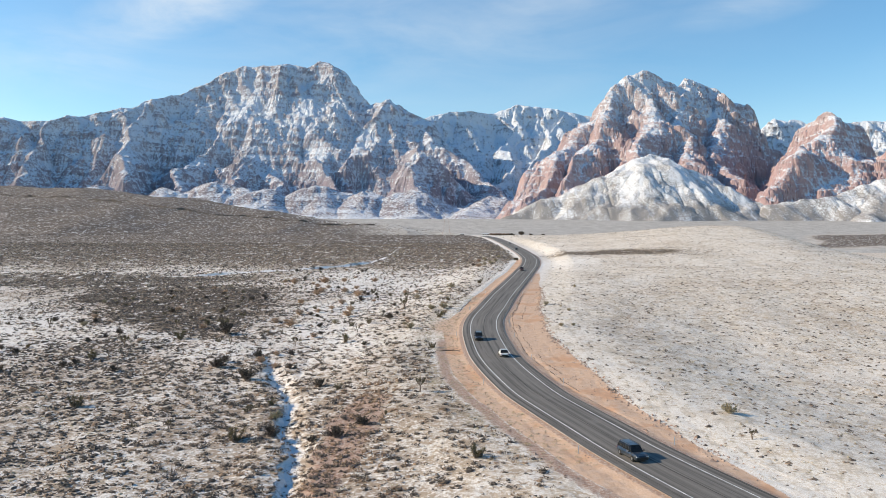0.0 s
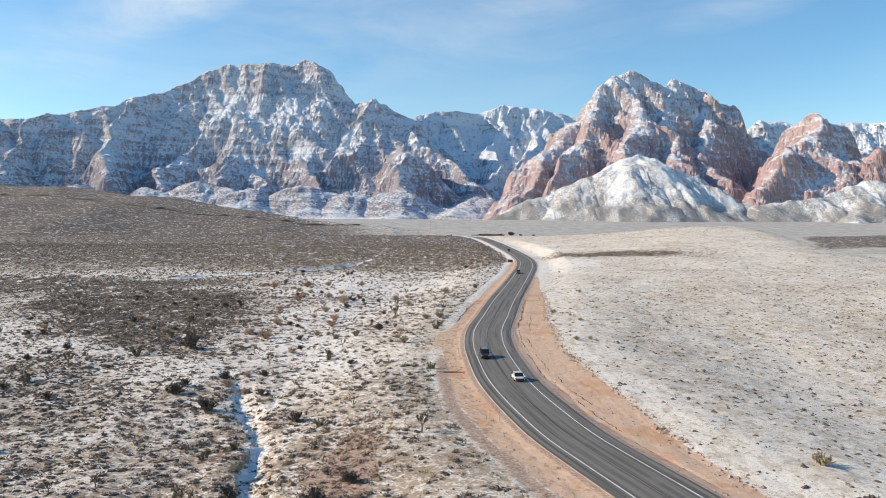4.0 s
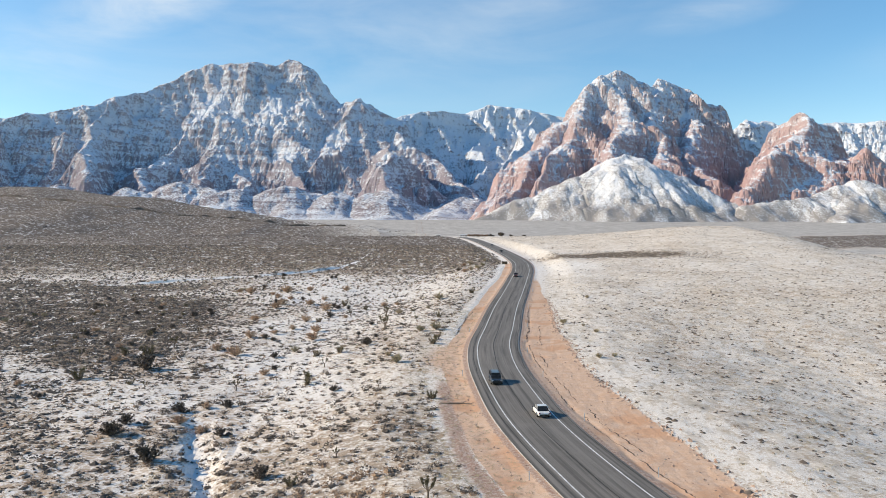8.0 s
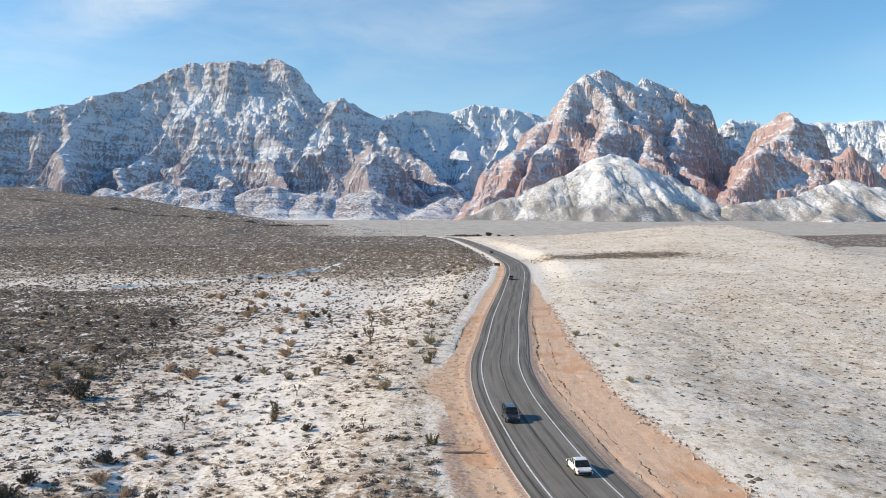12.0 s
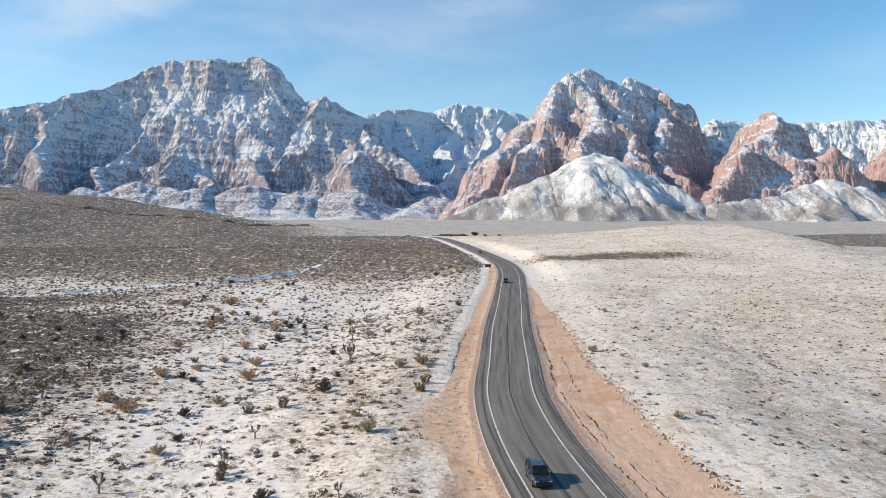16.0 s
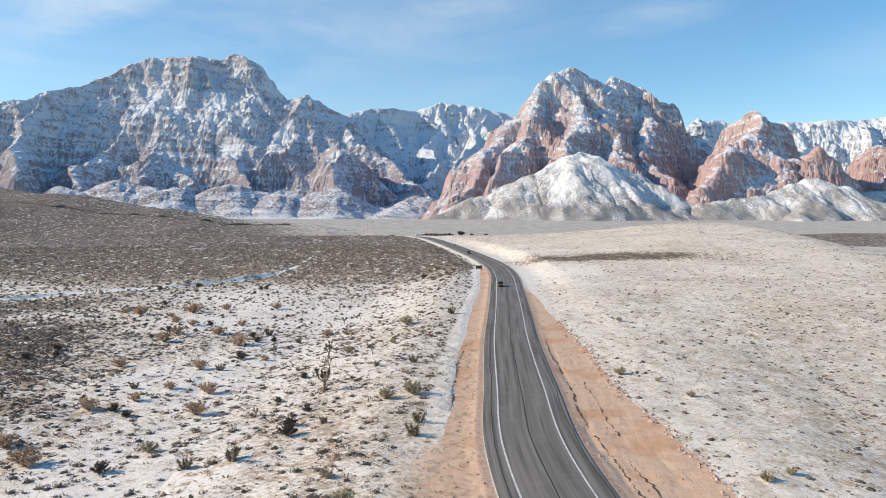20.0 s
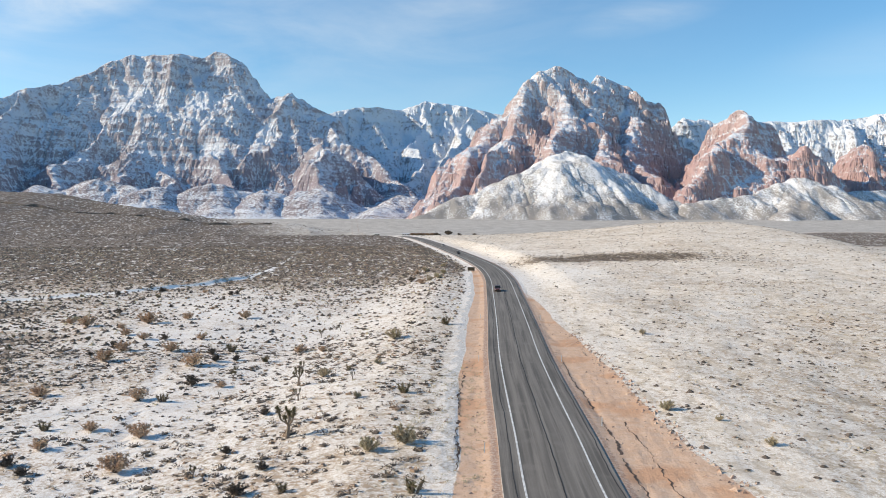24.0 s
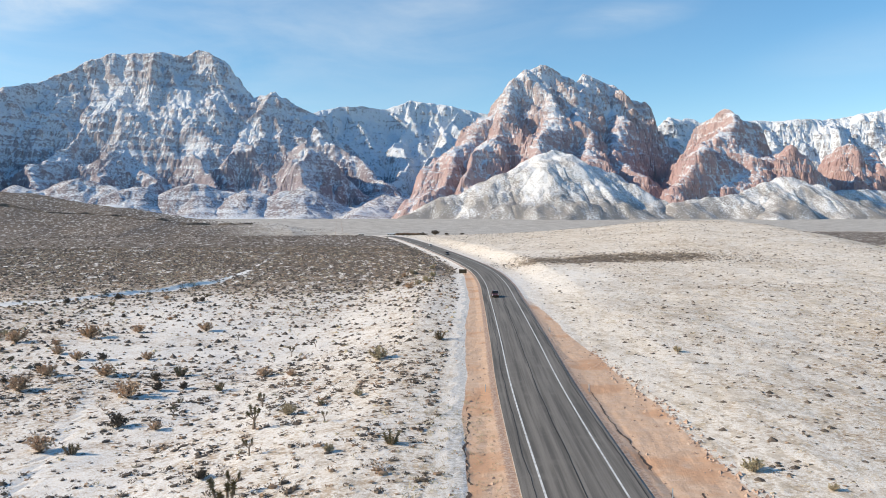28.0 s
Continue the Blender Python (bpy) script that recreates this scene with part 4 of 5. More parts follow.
p = sow(22000, -30, 60, 110, 440, lambda x, y: cover(x, y)[2] * step(12.5, 14, road_x(y) - x) * (1 - step(28, 48, road_x(y) - x)))
scatter("bunchgrass", "small tan grass tufts beside the road", STRAW, p[::2], sizes(len(p[::2]), 0.25, 0.7), GRASS, 53, (0.4, 0.8))
scatter("buckwheat", "small brown shrubs beside the road", RUST, p[1::2], sizes(len(p[1::2]), 0.25, 0.85), TINY, 54, (0.5, 0.9))
p = sow(92000, -150, 90, 60, 340, left_brush)
kind = rng.rand(len(p))
for lo, hi, name, label, material, tallest, shapes, seed in (
        (0.0, 0.72, "sagebrush", "grey-brown low sagebrush on thin snow", SAGE, 1.7, BIG, 1),
        (0.72, 0.86, "bunchgrass", "dry straw-coloured bunchgrass tufts", STRAW, 1.1, GRASS, 2),
        (0.86, 1.01, "buckwheat", "rust-brown low desert shrubs", RUST, 1.6, BIG, 3)):
    q = p[(kind >= lo) & (kind < hi)]
    close = (road_x(q[:, 1]) - q[:, 0] < 62) & (q[:, 1] > 85) & (q[:, 1] < 280)
    scatter(name, label, material, q[close], sizes(close.sum(), 0.4, tallest, 1.9), shapes, seed)
    scatter(name, label, material, q[~close], sizes((~close).sum(), 0.5, tallest, 1.6), MID, seed + 30)
p = sow(34000, -190, 60, -30, 60, left_brush)
scatter("sagebrush", "low grey shrubs scattered over thin snow", SAGE, p, sizes(len(p), 0.5, 1.7, 1.6), HALF, 23)
p = sow(56000, 0, 260, 0, 340, right_brush)
scatter("bunchgrass", "dry straw-coloured bunchgrass in snow", STRAW, p[::2], sizes(len(p[::2]), 0.25, 0.9), GRASS, 4, (0.4, 0.8))
scatter("sagebrush", "small grey shrubs in snow", SAGE, p[1::2], sizes(len(p[1::2]), 0.4, 1.6), HALF, 5, (0.5, 0.9))
p = sow(140000, 0, 260, 0, 420, right_brush)
scatter("sagebrush", "tiny dark shrubs poking through thin snow", SAGE, p[::4], sizes(len(p[::4]), 0.25, 0.95), TINY, 16, (0.45, 0.85))
scatter("buckwheat", "tiny brown shrubs poking through thin snow", RUST, p[2::4], sizes(len(p[2::4]), 0.25, 0.85), TINY, 21, (0.45, 0.85))
scatter("bunchgrass", "tiny dry grass tufts poking through thin snow", STRAW, p[1::2], sizes(len(p[1::2]), 0.2, 0.7), TINY, 17, (0.5, 1.0))
p = sow(52000, -190, 90, 0, 350, left_brush)
scatter("sagebrush", "small dark twiggy shrubs in thin snow", SAGE, p[::2], sizes(len(p[::2]), 0.3, 1.0), TINY, 18, (0.6, 1.1))
scatter("buckwheat", "small brown twiggy shrubs in thin snow", RUST, p[1::2], sizes(len(p[1::2]), 0.3, 1.1), TINY, 22, (0.6, 1.1))
p = sow(104000, -420, 60, 340, 720, left_brush)
scatter("sagebrush", "dense grey-brown brush on the plain", SAGE, p[::2], sizes(len(p[::2]), 0.7, 2.2), HALF, 6)
scatter("buckwheat", "rust-brown brush on the plain", RUST, p[1::6], sizes(len(p[1::6]), 0.7, 2.0), HALF, 7)
scatter("bunchgrass", "dry grass on the plain", STRAW, p[3::6], sizes(len(p[3::6]), 0.6, 1.7), HALF, 8)
p = sow(92000, 20, 460, 340, 950, right_brush)
scatter("sagebrush", "scattered shrubs on the snowy knoll", SAGE, p[::2], sizes(len(p[::2]), 0.45, 1.7, 2.6), HALF, 9, (0.5, 0.9))
scatter("bunchgrass", "dry grass on the snowy knoll", STRAW, p[1::2], sizes(len(p[1::2]), 0.4, 1.2), HALF, 10, (0.4, 0.8))
p = sow(12000, 50, 190, 450, 590, lambda x, y: patch_of(x, y, fbm(x / 60, y / 90, 3, 51)))
scatter("sagebrush", "dark island of dense brush on the snowy knoll", SAGE, p, sizes(len(p), 0.7, 1.7), MID, 12, (0.5, 0.9))
p = sow(26000, -1250, 60, 720, 1720, left_brush)
scatter("sagebrush", "dark brush covering the long hill", SAGE, p, sizes(len(p), 1.4, 3.4), FAR, 11)

p = sow(34000, -205, -20, 150, 440, lambda x, y: step(0.45, 1.0, zones(x, y)[:, 2]) * step(-0.6, 0.5, fbm(x / 9, y / 9, 3, 65)))
scatter("sagebrush", "dense dark brush on the plain beside the road", SAGE, p, sizes(len(p), 0.7, 1.8), HALF, 19, (0.7, 1.2))
wash_side = np.stack([rng.normal(-13, 3.0, 420), rng.uniform(84, 146, 420)], -1)
scatter("buckwheat", "rust-brown shrubs beside the dry wash", RUST, wash_side, sizes(420, 0.6, 1.8), BIG, 14)
n = 2600
y = rng.uniform(90, 360, n)
side = np.where(rng.rand(n) < 0.6, 1, -1)
spots = np.stack([road_x(y) + side * rng.uniform(6.0, 13.5, n), y], -1)


n_edge = 1500
y = rng.uniform(95, 330, n_edge)
spots_edge = np.stack([road_x(y) + dirt_out(y) + 0.7 * edge_wobble(y) + rng.normal(0, 0.8, n_edge), y], -1)
n_tuft = 4200
y = rng.uniform(95, 300, n_tuft)
spots_tuft = np.stack([road_x(y) - rng.uniform(6.8, 17.0, n_tuft), y], -1)
scatter("bunchgrass", "dry tan grass tufts on the rubbly shoulder", STRAW, spots_tuft, sizes(n_tuft, 0.2, 0.75), GRASS, 51, (0.5, 1.0))


def pebble(seed):
    r = np.random.RandomState(seed)
    v = np.array([(1, 0, 0), (-0.3, 0.9, 0), (-0.7, -0.6, 0), (0.1, 0.1, 0.8)]) * r.uniform(0.6, 1.2, (4, 1))
    return v[[[0, 1, 3], [1, 2, 3], [2, 0, 3]]]


STONE = plain("red_brown_stone", (0.30, 0.19, 0.14), (0.52, 0.40, 0.32), 2.0, 0.95)
tagged(scatter("stones", "loose red-brown stones on the dirt shoulders", STONE, spots, sizes(n, 0.06, 0.32, 3), [pebble(k) for k in range(6)], 15), "", "stones")
tagged(scatter("stones", "reddish rubble along the edge of the bare dirt", STONE, spots_edge, sizes(n_edge, 0.1, 0.5, 2), [pebble(k) for k in range(6)], 52), "", "stones")

# ------------------------------------------------------------------ single plants
def tube(bm, points, radii, sides=6):
    """A round limb along points."""
    rings = []
    for i, p in enumerate(points):
        a = (points[min(i + 1, len(points) - 1)] - points[max(i - 1, 0)]).normalized()
        x = a.orthogonal().normalized()
        y = a.cross(x)
        rings.append([bm.verts.new(p + (x * math.cos(t) + y * math.sin(t)) * radii[i]) for t in [2 * math.pi * k / sides for k in range(sides)]])
    for r0, r1 in zip(rings, rings[1:]):
        for k in range(sides):
            bm.faces.new((r0[k], r0[(k + 1) % sides], r1[(k + 1) % sides], r1[k]))
    bm.faces.new(rings[-1])


def blades(bm, centre, way, count, long, rng, wide=0.05, spread=1.0):
    for _ in range(count):
        d = (way * 0.5 + Vector((rng.gauss(0, spread), rng.gauss(0, spread), rng.gauss(0.1, spread)))).normalized()
        side = d.orthogonal().normalized() * wide
        side.rotate(Euler((rng.random() * 6, rng.random() * 6, rng.random() * 6)))
        tip = centre + d * long * rng.uniform(0.7, 1.15)
        bm.faces.new([bm.verts.new(centre - side), bm.verts.new(centre + side), bm.verts.new(tip)])


def joshua_tree(seed, tall, limbs):
    rng = random.Random(seed)
    root = new("joshua_tree")
    wood, leaf = bmesh.new(), bmesh.new()
    lean = Vector((rng.uniform(-0.1, 0.1), rng.uniform(-0.1, 0.1), 1))
    fork = lean * tall * 0.45
    tube(wood, [Vector((0, 0, -0.1)), fork * 0.5, fork], [0.17, 0.13, 0.12])
    for k in range(limbs):
        a = 2 * math.pi * (k + rng.random() * 0.7) / limbs
        reach = tall * rng.uniform(0.2, 0.38)
        mid = fork + Vector((math.cos(a) * reach * 0.7, math.sin(a) * reach * 0.7, tall * 0.15))
        tip = fork + Vector((math.cos(a) * reach, math.sin(a) * reach, tall * rng.uniform(0.3, 0.55)))
        tube(wood, [fork * 0.95, mid, tip], [0.09, 0.07, 0.05])
        for f in (0.35, 0.6, 0.82, 1.0):
            blades(leaf, mid.lerp(tip, f), (tip - mid).normalized(), 46, tall * 0.10 + 0.07, rng, 0.034)
    part("trunk", wood, BARK, root)
    part("crown", leaf, GREEN, root, "spiky olive-green leaf rosettes")
    return root


def yucca(seed, heads):
    rng = random.Random(seed)
    root = new("yucca")
    for k in range(heads):
        a = 2 * math.pi * (k + rng.random()) / heads
        r = rng.uniform(0.2, 0.6)
        foot = Vector((math.cos(a) * r * 0.5, math.sin(a) * r * 0.5, -0.08))
        top = Vector((math.cos(a) * r * 1.3, math.sin(a) * r * 1.3, rng.uniform(0.3, 1.0)))
        wood, leaf = bmesh.new(), bmesh.new()
        tube(wood, [foot, foot.lerp(top, 0.5) + Vector((0, 0, 0.08)), top], [0.1, 0.1, 0.09], 5)
        for f in (0.35, 0.7, 1.0):
            blades(leaf, foot.lerp(top, f), Vector((0, 0, 1.0)), 30, 0.26 + 0.2 * f, rng, 0.035)
        stem = part("trunk", wood, BARK, root)
        part("crown", leaf, GREEN, stem)
    return root


def bush(seed, material, name="bush"):
    rng = random.Random(seed)
    root = new(name)
    wood, leaf = bmesh.new(), bmesh.new()
    for k in range(32):
        a, r = rng.random() * 2 * math.pi, rng.uniform(0.2, 0.95)
        top = Vector((math.cos(a) * r, math.sin(a) * r, rng.uniform(0.5, 1.15) * (1.15 - 0.45 * r)))
        tube(wood, [Vector((0, 0, -0.06)), top * 0.5 + Vector((0, 0, 0.1)), top], [0.03, 0.02, 0.012], 3)
        for f in (0.5, 0.78, 1.0):
            blades(leaf, top * f, top.normalized(), 14, 0.23, rng, 0.055, 0.9)
    tagged(part("woody_base", wood, BARK, root), kind="stuff")
    part("foliage", leaf, material, root)
    return root


def plant(thing, x, y, size, turn, label, category, group):
    ob = copy_thing(thing, pose(x, y, float(ground_height(x, y)) - 0.05, 0, 0, turn) @ Matrix.Diagonal((size, size, size, 1)))
    return tagged(ob, label, category, group)


TREES = [joshua_tree(1, 2.6, 3), joshua_tree(2, 2.2, 4), joshua_tree(3, 3.0, 5)]
YUCCAS = [yucca(4, 5), yucca(5, 7), yucca(6, 4)]
BUSHES = [bush(7, STRAW), bush(8, leaf_material("orange_brown_bush", (0.50, 0.34, 0.23), (0.68, 0.51, 0.37), (0.46, 0.31, 0.20))), bush(9, SAGE)]
# kind (J joshua tree, Y yucca, T tan bush, R rusty bush, S sage bush), x, y, size
KNOWN = ("R -35.1 317 2.24|R -52.3 335 1.83|R -52.6 324 1.96|R -42.4 333 1.78|R -39.2 348 1.39|R -51.5 348 1.42|R -57.3 356 1.50|R -70.5 371 2.33|R -57.0 375 2.66|"
         "R -48.8 382 1.69|R -34.3 383 1.89|R -38.0 291 1.65|Y -34.0 289 1.17|Y -30.6 333 1.53|S -31.7 321 1.14|Y -26.8 312 0.75|J -26.0 304 0.85|R -27.0 298 0.94|"
         "Y -22.5 320 1.16|J -14.7 305 0.97|T -11.0 298 1.30|Y -6.9 301 0.89|J -6.3 290 0.65|J -13.8 280 0.91|J -14.0 269 1.04|Y 0.6 278 1.20|T -5.7 277 0.74|"
         "J -13.2 347 0.83|J -9.1 357 0.66|J -25.6 370 0.58|R -12.1 326 1.02|R -16.7 330 1.45|T 2.1 329 1.90|Y 14.3 346 1.58|T -2.0 304 0.85|S -31.9 300 1.55|"
         "J -26.2 291 0.44|S -28.3 323 1.02|S -17.9 275 0.88|T 33.1 265 1.15|T 52.0 324 0.90|J -22.6 252 0.72|Y -12.8 243 0.82|T -0.8 254 1.72|T -4.8 252 1.38|"
         "R -32.4 270 1.71|R -31.6 257 1.87|S -20.3 259 0.73|S -15.5 251 0.79|S -17.1 244 1.14|S -41.6 258 0.92|S -44.3 261 1.09|Y -45.1 274 0.96|R -42.7 266 1.14|"
         "R -39.1 273 1.19|Y -1.1 239 1.40|T 37.1 259 0.61|T 38.3 249 0.81|R -48.2 262 1.68|R -46.0 235 2.08|R -52.2 244 1.59|J -62.0 265 1.03|J -13.9 262 2.07|"
         "J -14.6 292 1.55|Y -22.2 230 1.70|Y -27.2 230 1.13|J -23.9 215 0.92|Y -26.3 208 1.10|J -30.3 213 0.46|S -16.9 238 1.43|T -11.4 220 0.86|T -9.4 211 1.40|"
         "T -33.3 238 1.25|Y -1.9 233 1.27|R -54.0 297 1.52|J -44.8 216 0.82|R -35.2 212 1.16|S -34.3 218 0.91|S -36.6 231 1.19|S -34.0 330 1.17|T 30.7 213 0.86|"
         "T 34.2 215 0.72|J -62.5 245 1.56|Y -70.7 236 1.87|Y -65.9 237 2.02|J -37.7 199 1.12|Y -25.4 201 1.92|Y -3.2 180 1.14|J -11.8 189 0.78|S -60.8 220 2.74|"
         "J -77.3 228 1.28|Y -69.9 210 1.99|J -54.1 200 0.80|Y -58.2 204 1.05|R -40.6 175 1.33|R -36.9 173 1.11|R -39.5 186 0.91|S -43.4 184 1.45|S -36.3 187 1.08|"
         "S -48.4 169 1.86|S -48.5 175 1.36|S -33.2 169 1.06|S -19.7 192 0.92|Y -62.8 135 1.65|Y -80.4 181 1.95|J -78.7 195 1.30|Y -32.8 132 1.28|Y -29.8 136 1.01|"
         "Y -30.6 115 1.71|T -26.9 126 1.18|J -4.4 135 1.02|J -15.2 152 0.66|Y -9.3 123 0.66|Y -19.6 145 0.96|S -23.7 149 1.41|S -39.4 157 2.03|J -42.2 121 0.76|"
         "J -46.7 119 0.61|S -15.7 114 1.39|S -12.4 119 1.27|S -25.6 117 1.46|S -19.2 114 0.91|Y 3.9 99 1.37|J 40.7 106 0.83|T 42.9 121 1.39|"
         "T 26 470 1.8|T 22 462 1.6|R 18 450 1.7|T 30 486 1.6|T 24 500 1.8|S 16 470 1.4|T 34 520 1.5|R 20 490 1.5")
NAMES = {"J": ("small branching joshua tree standing in snowy brush", "joshua tree", "joshua trees"),
         "Y": ("clump of spiky olive yucca above thin snow", "yucca", "yucca clumps"),
         "T": ("dry straw-yellow desert bush on thin snow", "bush", "large desert bushes"),
         "R": ("rounded rust-brown desert bush in snow", "bush", "large desert bushes"),
         "S": ("dark grey-brown sage bush in thin snow", "bush", "large desert bushes")}
pick = random.Random(5)


def by_kind(k):
    if k == "J":
        return pick.choice(TREES)
    if k == "Y":
        return pick.choice(YUCCAS)
    return BUSHES["TRS".index(k)]


for item in KNOWN.split("|"):
    k, *nums = item.split()
    x, y, size = (float(v) for v in nums)
    plant(by_kind(k), x, y, size * (0.8 if k == "J" else 1.0), pick.uniform(0, 360), *NAMES[k])
placed = 0
while placed < 130:
    y = pick.uniform(100, 450)
    x = float(road_x(y)) - pick.uniform(18, 150)
    if x > (-68 if y < 330 else -40):
        continue
    k = pick.choice("JYYSSSSRT")
    plant(by_kind(k), x, y, pick.uniform(0.7, 1.3), pick.uniform(0, 360), *NAMES[k])
    placed += 1
for thing in TREES + YUCCAS + BUSHES:
    for ob in (*thing.children_recursive, thing):
        bpy.data.objects.remove(ob)


# ------------------------------------------------------------------ vehicles on the road
def paint_material(name, colour):
    m = Mat(name, 0.28)
    m.bsdf.inputs["Specular IOR Level"].default_value = 0.5
    m.bsdf.inputs["Coat Weight"].default_value = 0.6
    dust = m.noise(1.5, 4)
    m.colour(m.mix(m.ramp(dust, 0.45, 0.8, 0, 0.35), colour, (0.30, 0.25, 0.20)))
    return m.m


GLASS = plain("dark_tinted_glass", (0.012, 0.014, 0.016), (0.03, 0.032, 0.035), 2.0, 0.08)
RUBBER = plain("black_rubber", (0.018, 0.018, 0.018), (0.05, 0.045, 0.04), 12.0, 0.9)
RIM = plain("grey_alloy", (0.45, 0.45, 0.46), (0.3, 0.3, 0.3), 9.0, 0.35, 0.9)
LAMP = plain("clear_headlamp", (0.75, 0.77, 0.8), (0.55, 0.57, 0.6), 8.0, 0.15)
RED = plain("red_tail_lamp", (0.45, 0.02, 0.02), (0.25, 0.01, 0.01), 8.0, 0.2)
TRIM = plain("black_plastic_trim", (0.02, 0.02, 0.02), (0.045, 0.043, 0.04), 6.0, 0.7)


def loft(stations, corner=0.3):
    """A closed body through rings (y, half width, bottom, top) along its length, with rounded corners."""
    bm = bmesh.new()
    rings = []
    for y, w, lo, hi in stations:
        c = min(corner * (hi - lo), w * 0.5)
        outline = [(-w + c * 0.4, lo), (w - c * 0.4, lo), (w, lo + c * 0.6), (w, hi - c), (w - c * 0.7, hi), (-w + c * 0.7, hi), (-w, hi - c), (-w, lo + c * 0.6)]
        rings.append([bm.verts.new((x, y, z)) for x, z in outline])
    for r0, r1 in zip(rings, rings[1:]):
        for k in range(8):
            bm.faces.new((r0[k], r0[(k + 1) % 8], r1[(k + 1) % 8], r1[k]))
    bm.faces.new(rings[0])
    bm.faces.new(list(reversed(rings[-1])))
    bmesh.ops.recalc_face_normals(bm, faces=bm.faces)
    return bm


def box(bm, x, y, z, sx, sy, sz, bevel=0.0):
    made = bmesh.ops.create_cube(bm, size=1.0, matrix=Matrix.Translation((x, y, z)) @ Matrix.Diagonal((sx, sy, sz, 1)))
    if bevel:
        edges = list({e for v in made["verts"] for e in v.link_edges})
        bmesh.ops.bevel(bm, geom=edges, offset=bevel, segments=2, affect="EDGES")
    return bm


def disc(radius, wide, x, y, z, sides=20, dish=0.0):
    """A wheel-like ring across the car."""
    bm = bmesh.new()
    bmesh.ops.create_cone(bm, cap_ends=True, segments=sides, radius1=radius, radius2=radius, depth=wide,
                          matrix=Matrix.Translation((x, y, z)) @ Matrix.Rotation(radians(90), 4, "Y"))
    rims = [e for e in bm.edges if len(e.link_faces) == 2 and any(len(f.verts) > 4 for f in e.link_faces)]
    bmesh.ops.bevel(bm, geom=rims, offset=min(0.04, wide * 0.2), segments=2, affect="EDGES")
    return bm


def vehicle(name, colour, long, wide, tall, kind):
    """A road vehicle whose front looks along +y, standing on z = 0."""
    root = new(name)
    w, h = wide / 2, long / 2
    skin = paint_material(name + "_paint", colour)
    belt = tall * 0.58
    hood = belt * (0.98 if kind != "sedan" else 0.90)
    rear = belt if kind != "sedan" else belt * 0.97
    body = [(-h, w * 0.86, 0.42, rear * 0.86), (-h + 0.12, w * 0.95, 0.30, rear), (-h * 0.55, w, 0.24, belt), (0, w, 0.22, belt),
            (h * 0.45, w, 0.24, belt), (h - 0.5, w * 0.97, 0.26, hood * 0.96), (h - 0.12, w * 0.92, 0.30, hood * 0.86), (h, w * 0.82, 0.38, hood * 0.7)]
    shell = part("body", loft(body, 0.32), skin, root)
    if kind == "suv":
        c0, c1, c2, c3 = -h + 0.14, -h + 0.42, h * 0.18, h * 0.48
    elif kind == "pickup":
        c0, c1, c2, c3 = -h * 0.18, -h * 0.10, h * 0.25, h * 0.5
    else:
        c0, c1, c2, c3 = -h + 0.75, -h + 1.5, h * 0.08, h * 0.48
    part("windows", loft([(c0, w * 0.88, belt - 0.05, belt + 0.04), (c1, w * 0.82, belt - 0.05, tall - 0.06),
                          (c2, w * 0.80, belt - 0.05, tall - 0.05), (c3, w * 0.86, belt - 0.05, belt + 0.03)], 0.25), GLASS, root)
    part("roof", loft([(c1 - 0.05, w * 0.70, tall - 0.09, tall - 0.02), ((c1 + c2) / 2, w * 0.72, tall - 0.08, tall), (c2 + 0.05, w * 0.69, tall - 0.09, tall - 0.03)], 0.4), skin, root)
    for s in (-1, 1):
        # pillars between the panes
        for y0, y1 in ((c1 - 0.25, c1), ((c1 + c2) / 2 - 0.06, (c1 + c2) / 2), (c2 + 0.25, c2)):
            bm = bmesh.new()
            tube(bm, [Vector((s * w * 0.885, y0, belt - 0.02)), Vector((s * w * 0.79, y1, tall - 0.07))], [0.05, 0.04], 5)
            part("pillar", bm, skin, root)
        part("door_mirror", box(bmesh.new(), s * (w + 0.08), c3 - 0.25, belt + 0.08, 0.2, 0.1, 0.14, 0.03), TRIM, root)
        part("headlight", box(bmesh.new(), s * w * 0.66, h - 0.1, hood * 0.72, w * 0.42, 0.14, 0.15, 0.03), LAMP, root)
        part("tail_light", box(bmesh.new(), s * w * 0.76, -h + 0.06, rear * 0.80, w * 0.3, 0.12, 0.2, 0.03), RED, root)
        part("sill", box(bmesh.new(), s * w * 0.97, 0, 0.28, 0.08, long * 0.5, 0.12, 0.02), TRIM, root)
        for y in (-h * 0.6, h * 0.62):
            wheel = part("wheel", disc(0.36, 0.24, s * (w - 0.1), y, 0.36), RUBBER, root)
            part("rim", disc(0.23, 0.26, s * (w - 0.095), y, 0.36, 14), RIM, wheel)
    part("front_bumper", box(bmesh.new(), 0, h - 0.02, 0.42, wide * 0.8, 0.16, 0.22, 0.05), TRIM, root)
    part("rear_bumper", box(bmesh.new(), 0, -h + 0.02, 0.46, wide * 0.8, 0.16, 0.2, 0.05), TRIM, root)
    part("grille", box(bmesh.new(), 0, h - 0.03, hood * 0.62, w * 0.75, 0.1, 0.16, 0.02), TRIM, root)
    if kind == "pickup":
        part("cargo_bed", box(bmesh.new(), 0, -h * 0.6, belt + 0.01, wide * 0.74, long * 0.32, 0.03, 0.01), TRIM, root)
    if kind == "suv":
        for s in (-1, 1):
            bm = bmesh.new()
            tube(bm, [Vector((s * w * 0.66, c1, tall + 0.05)), Vector((s * w * 0.66, c2, tall + 0.05))], [0.025, 0.025], 5)
            part("roof_rail", bm, TRIM, root)
    return root


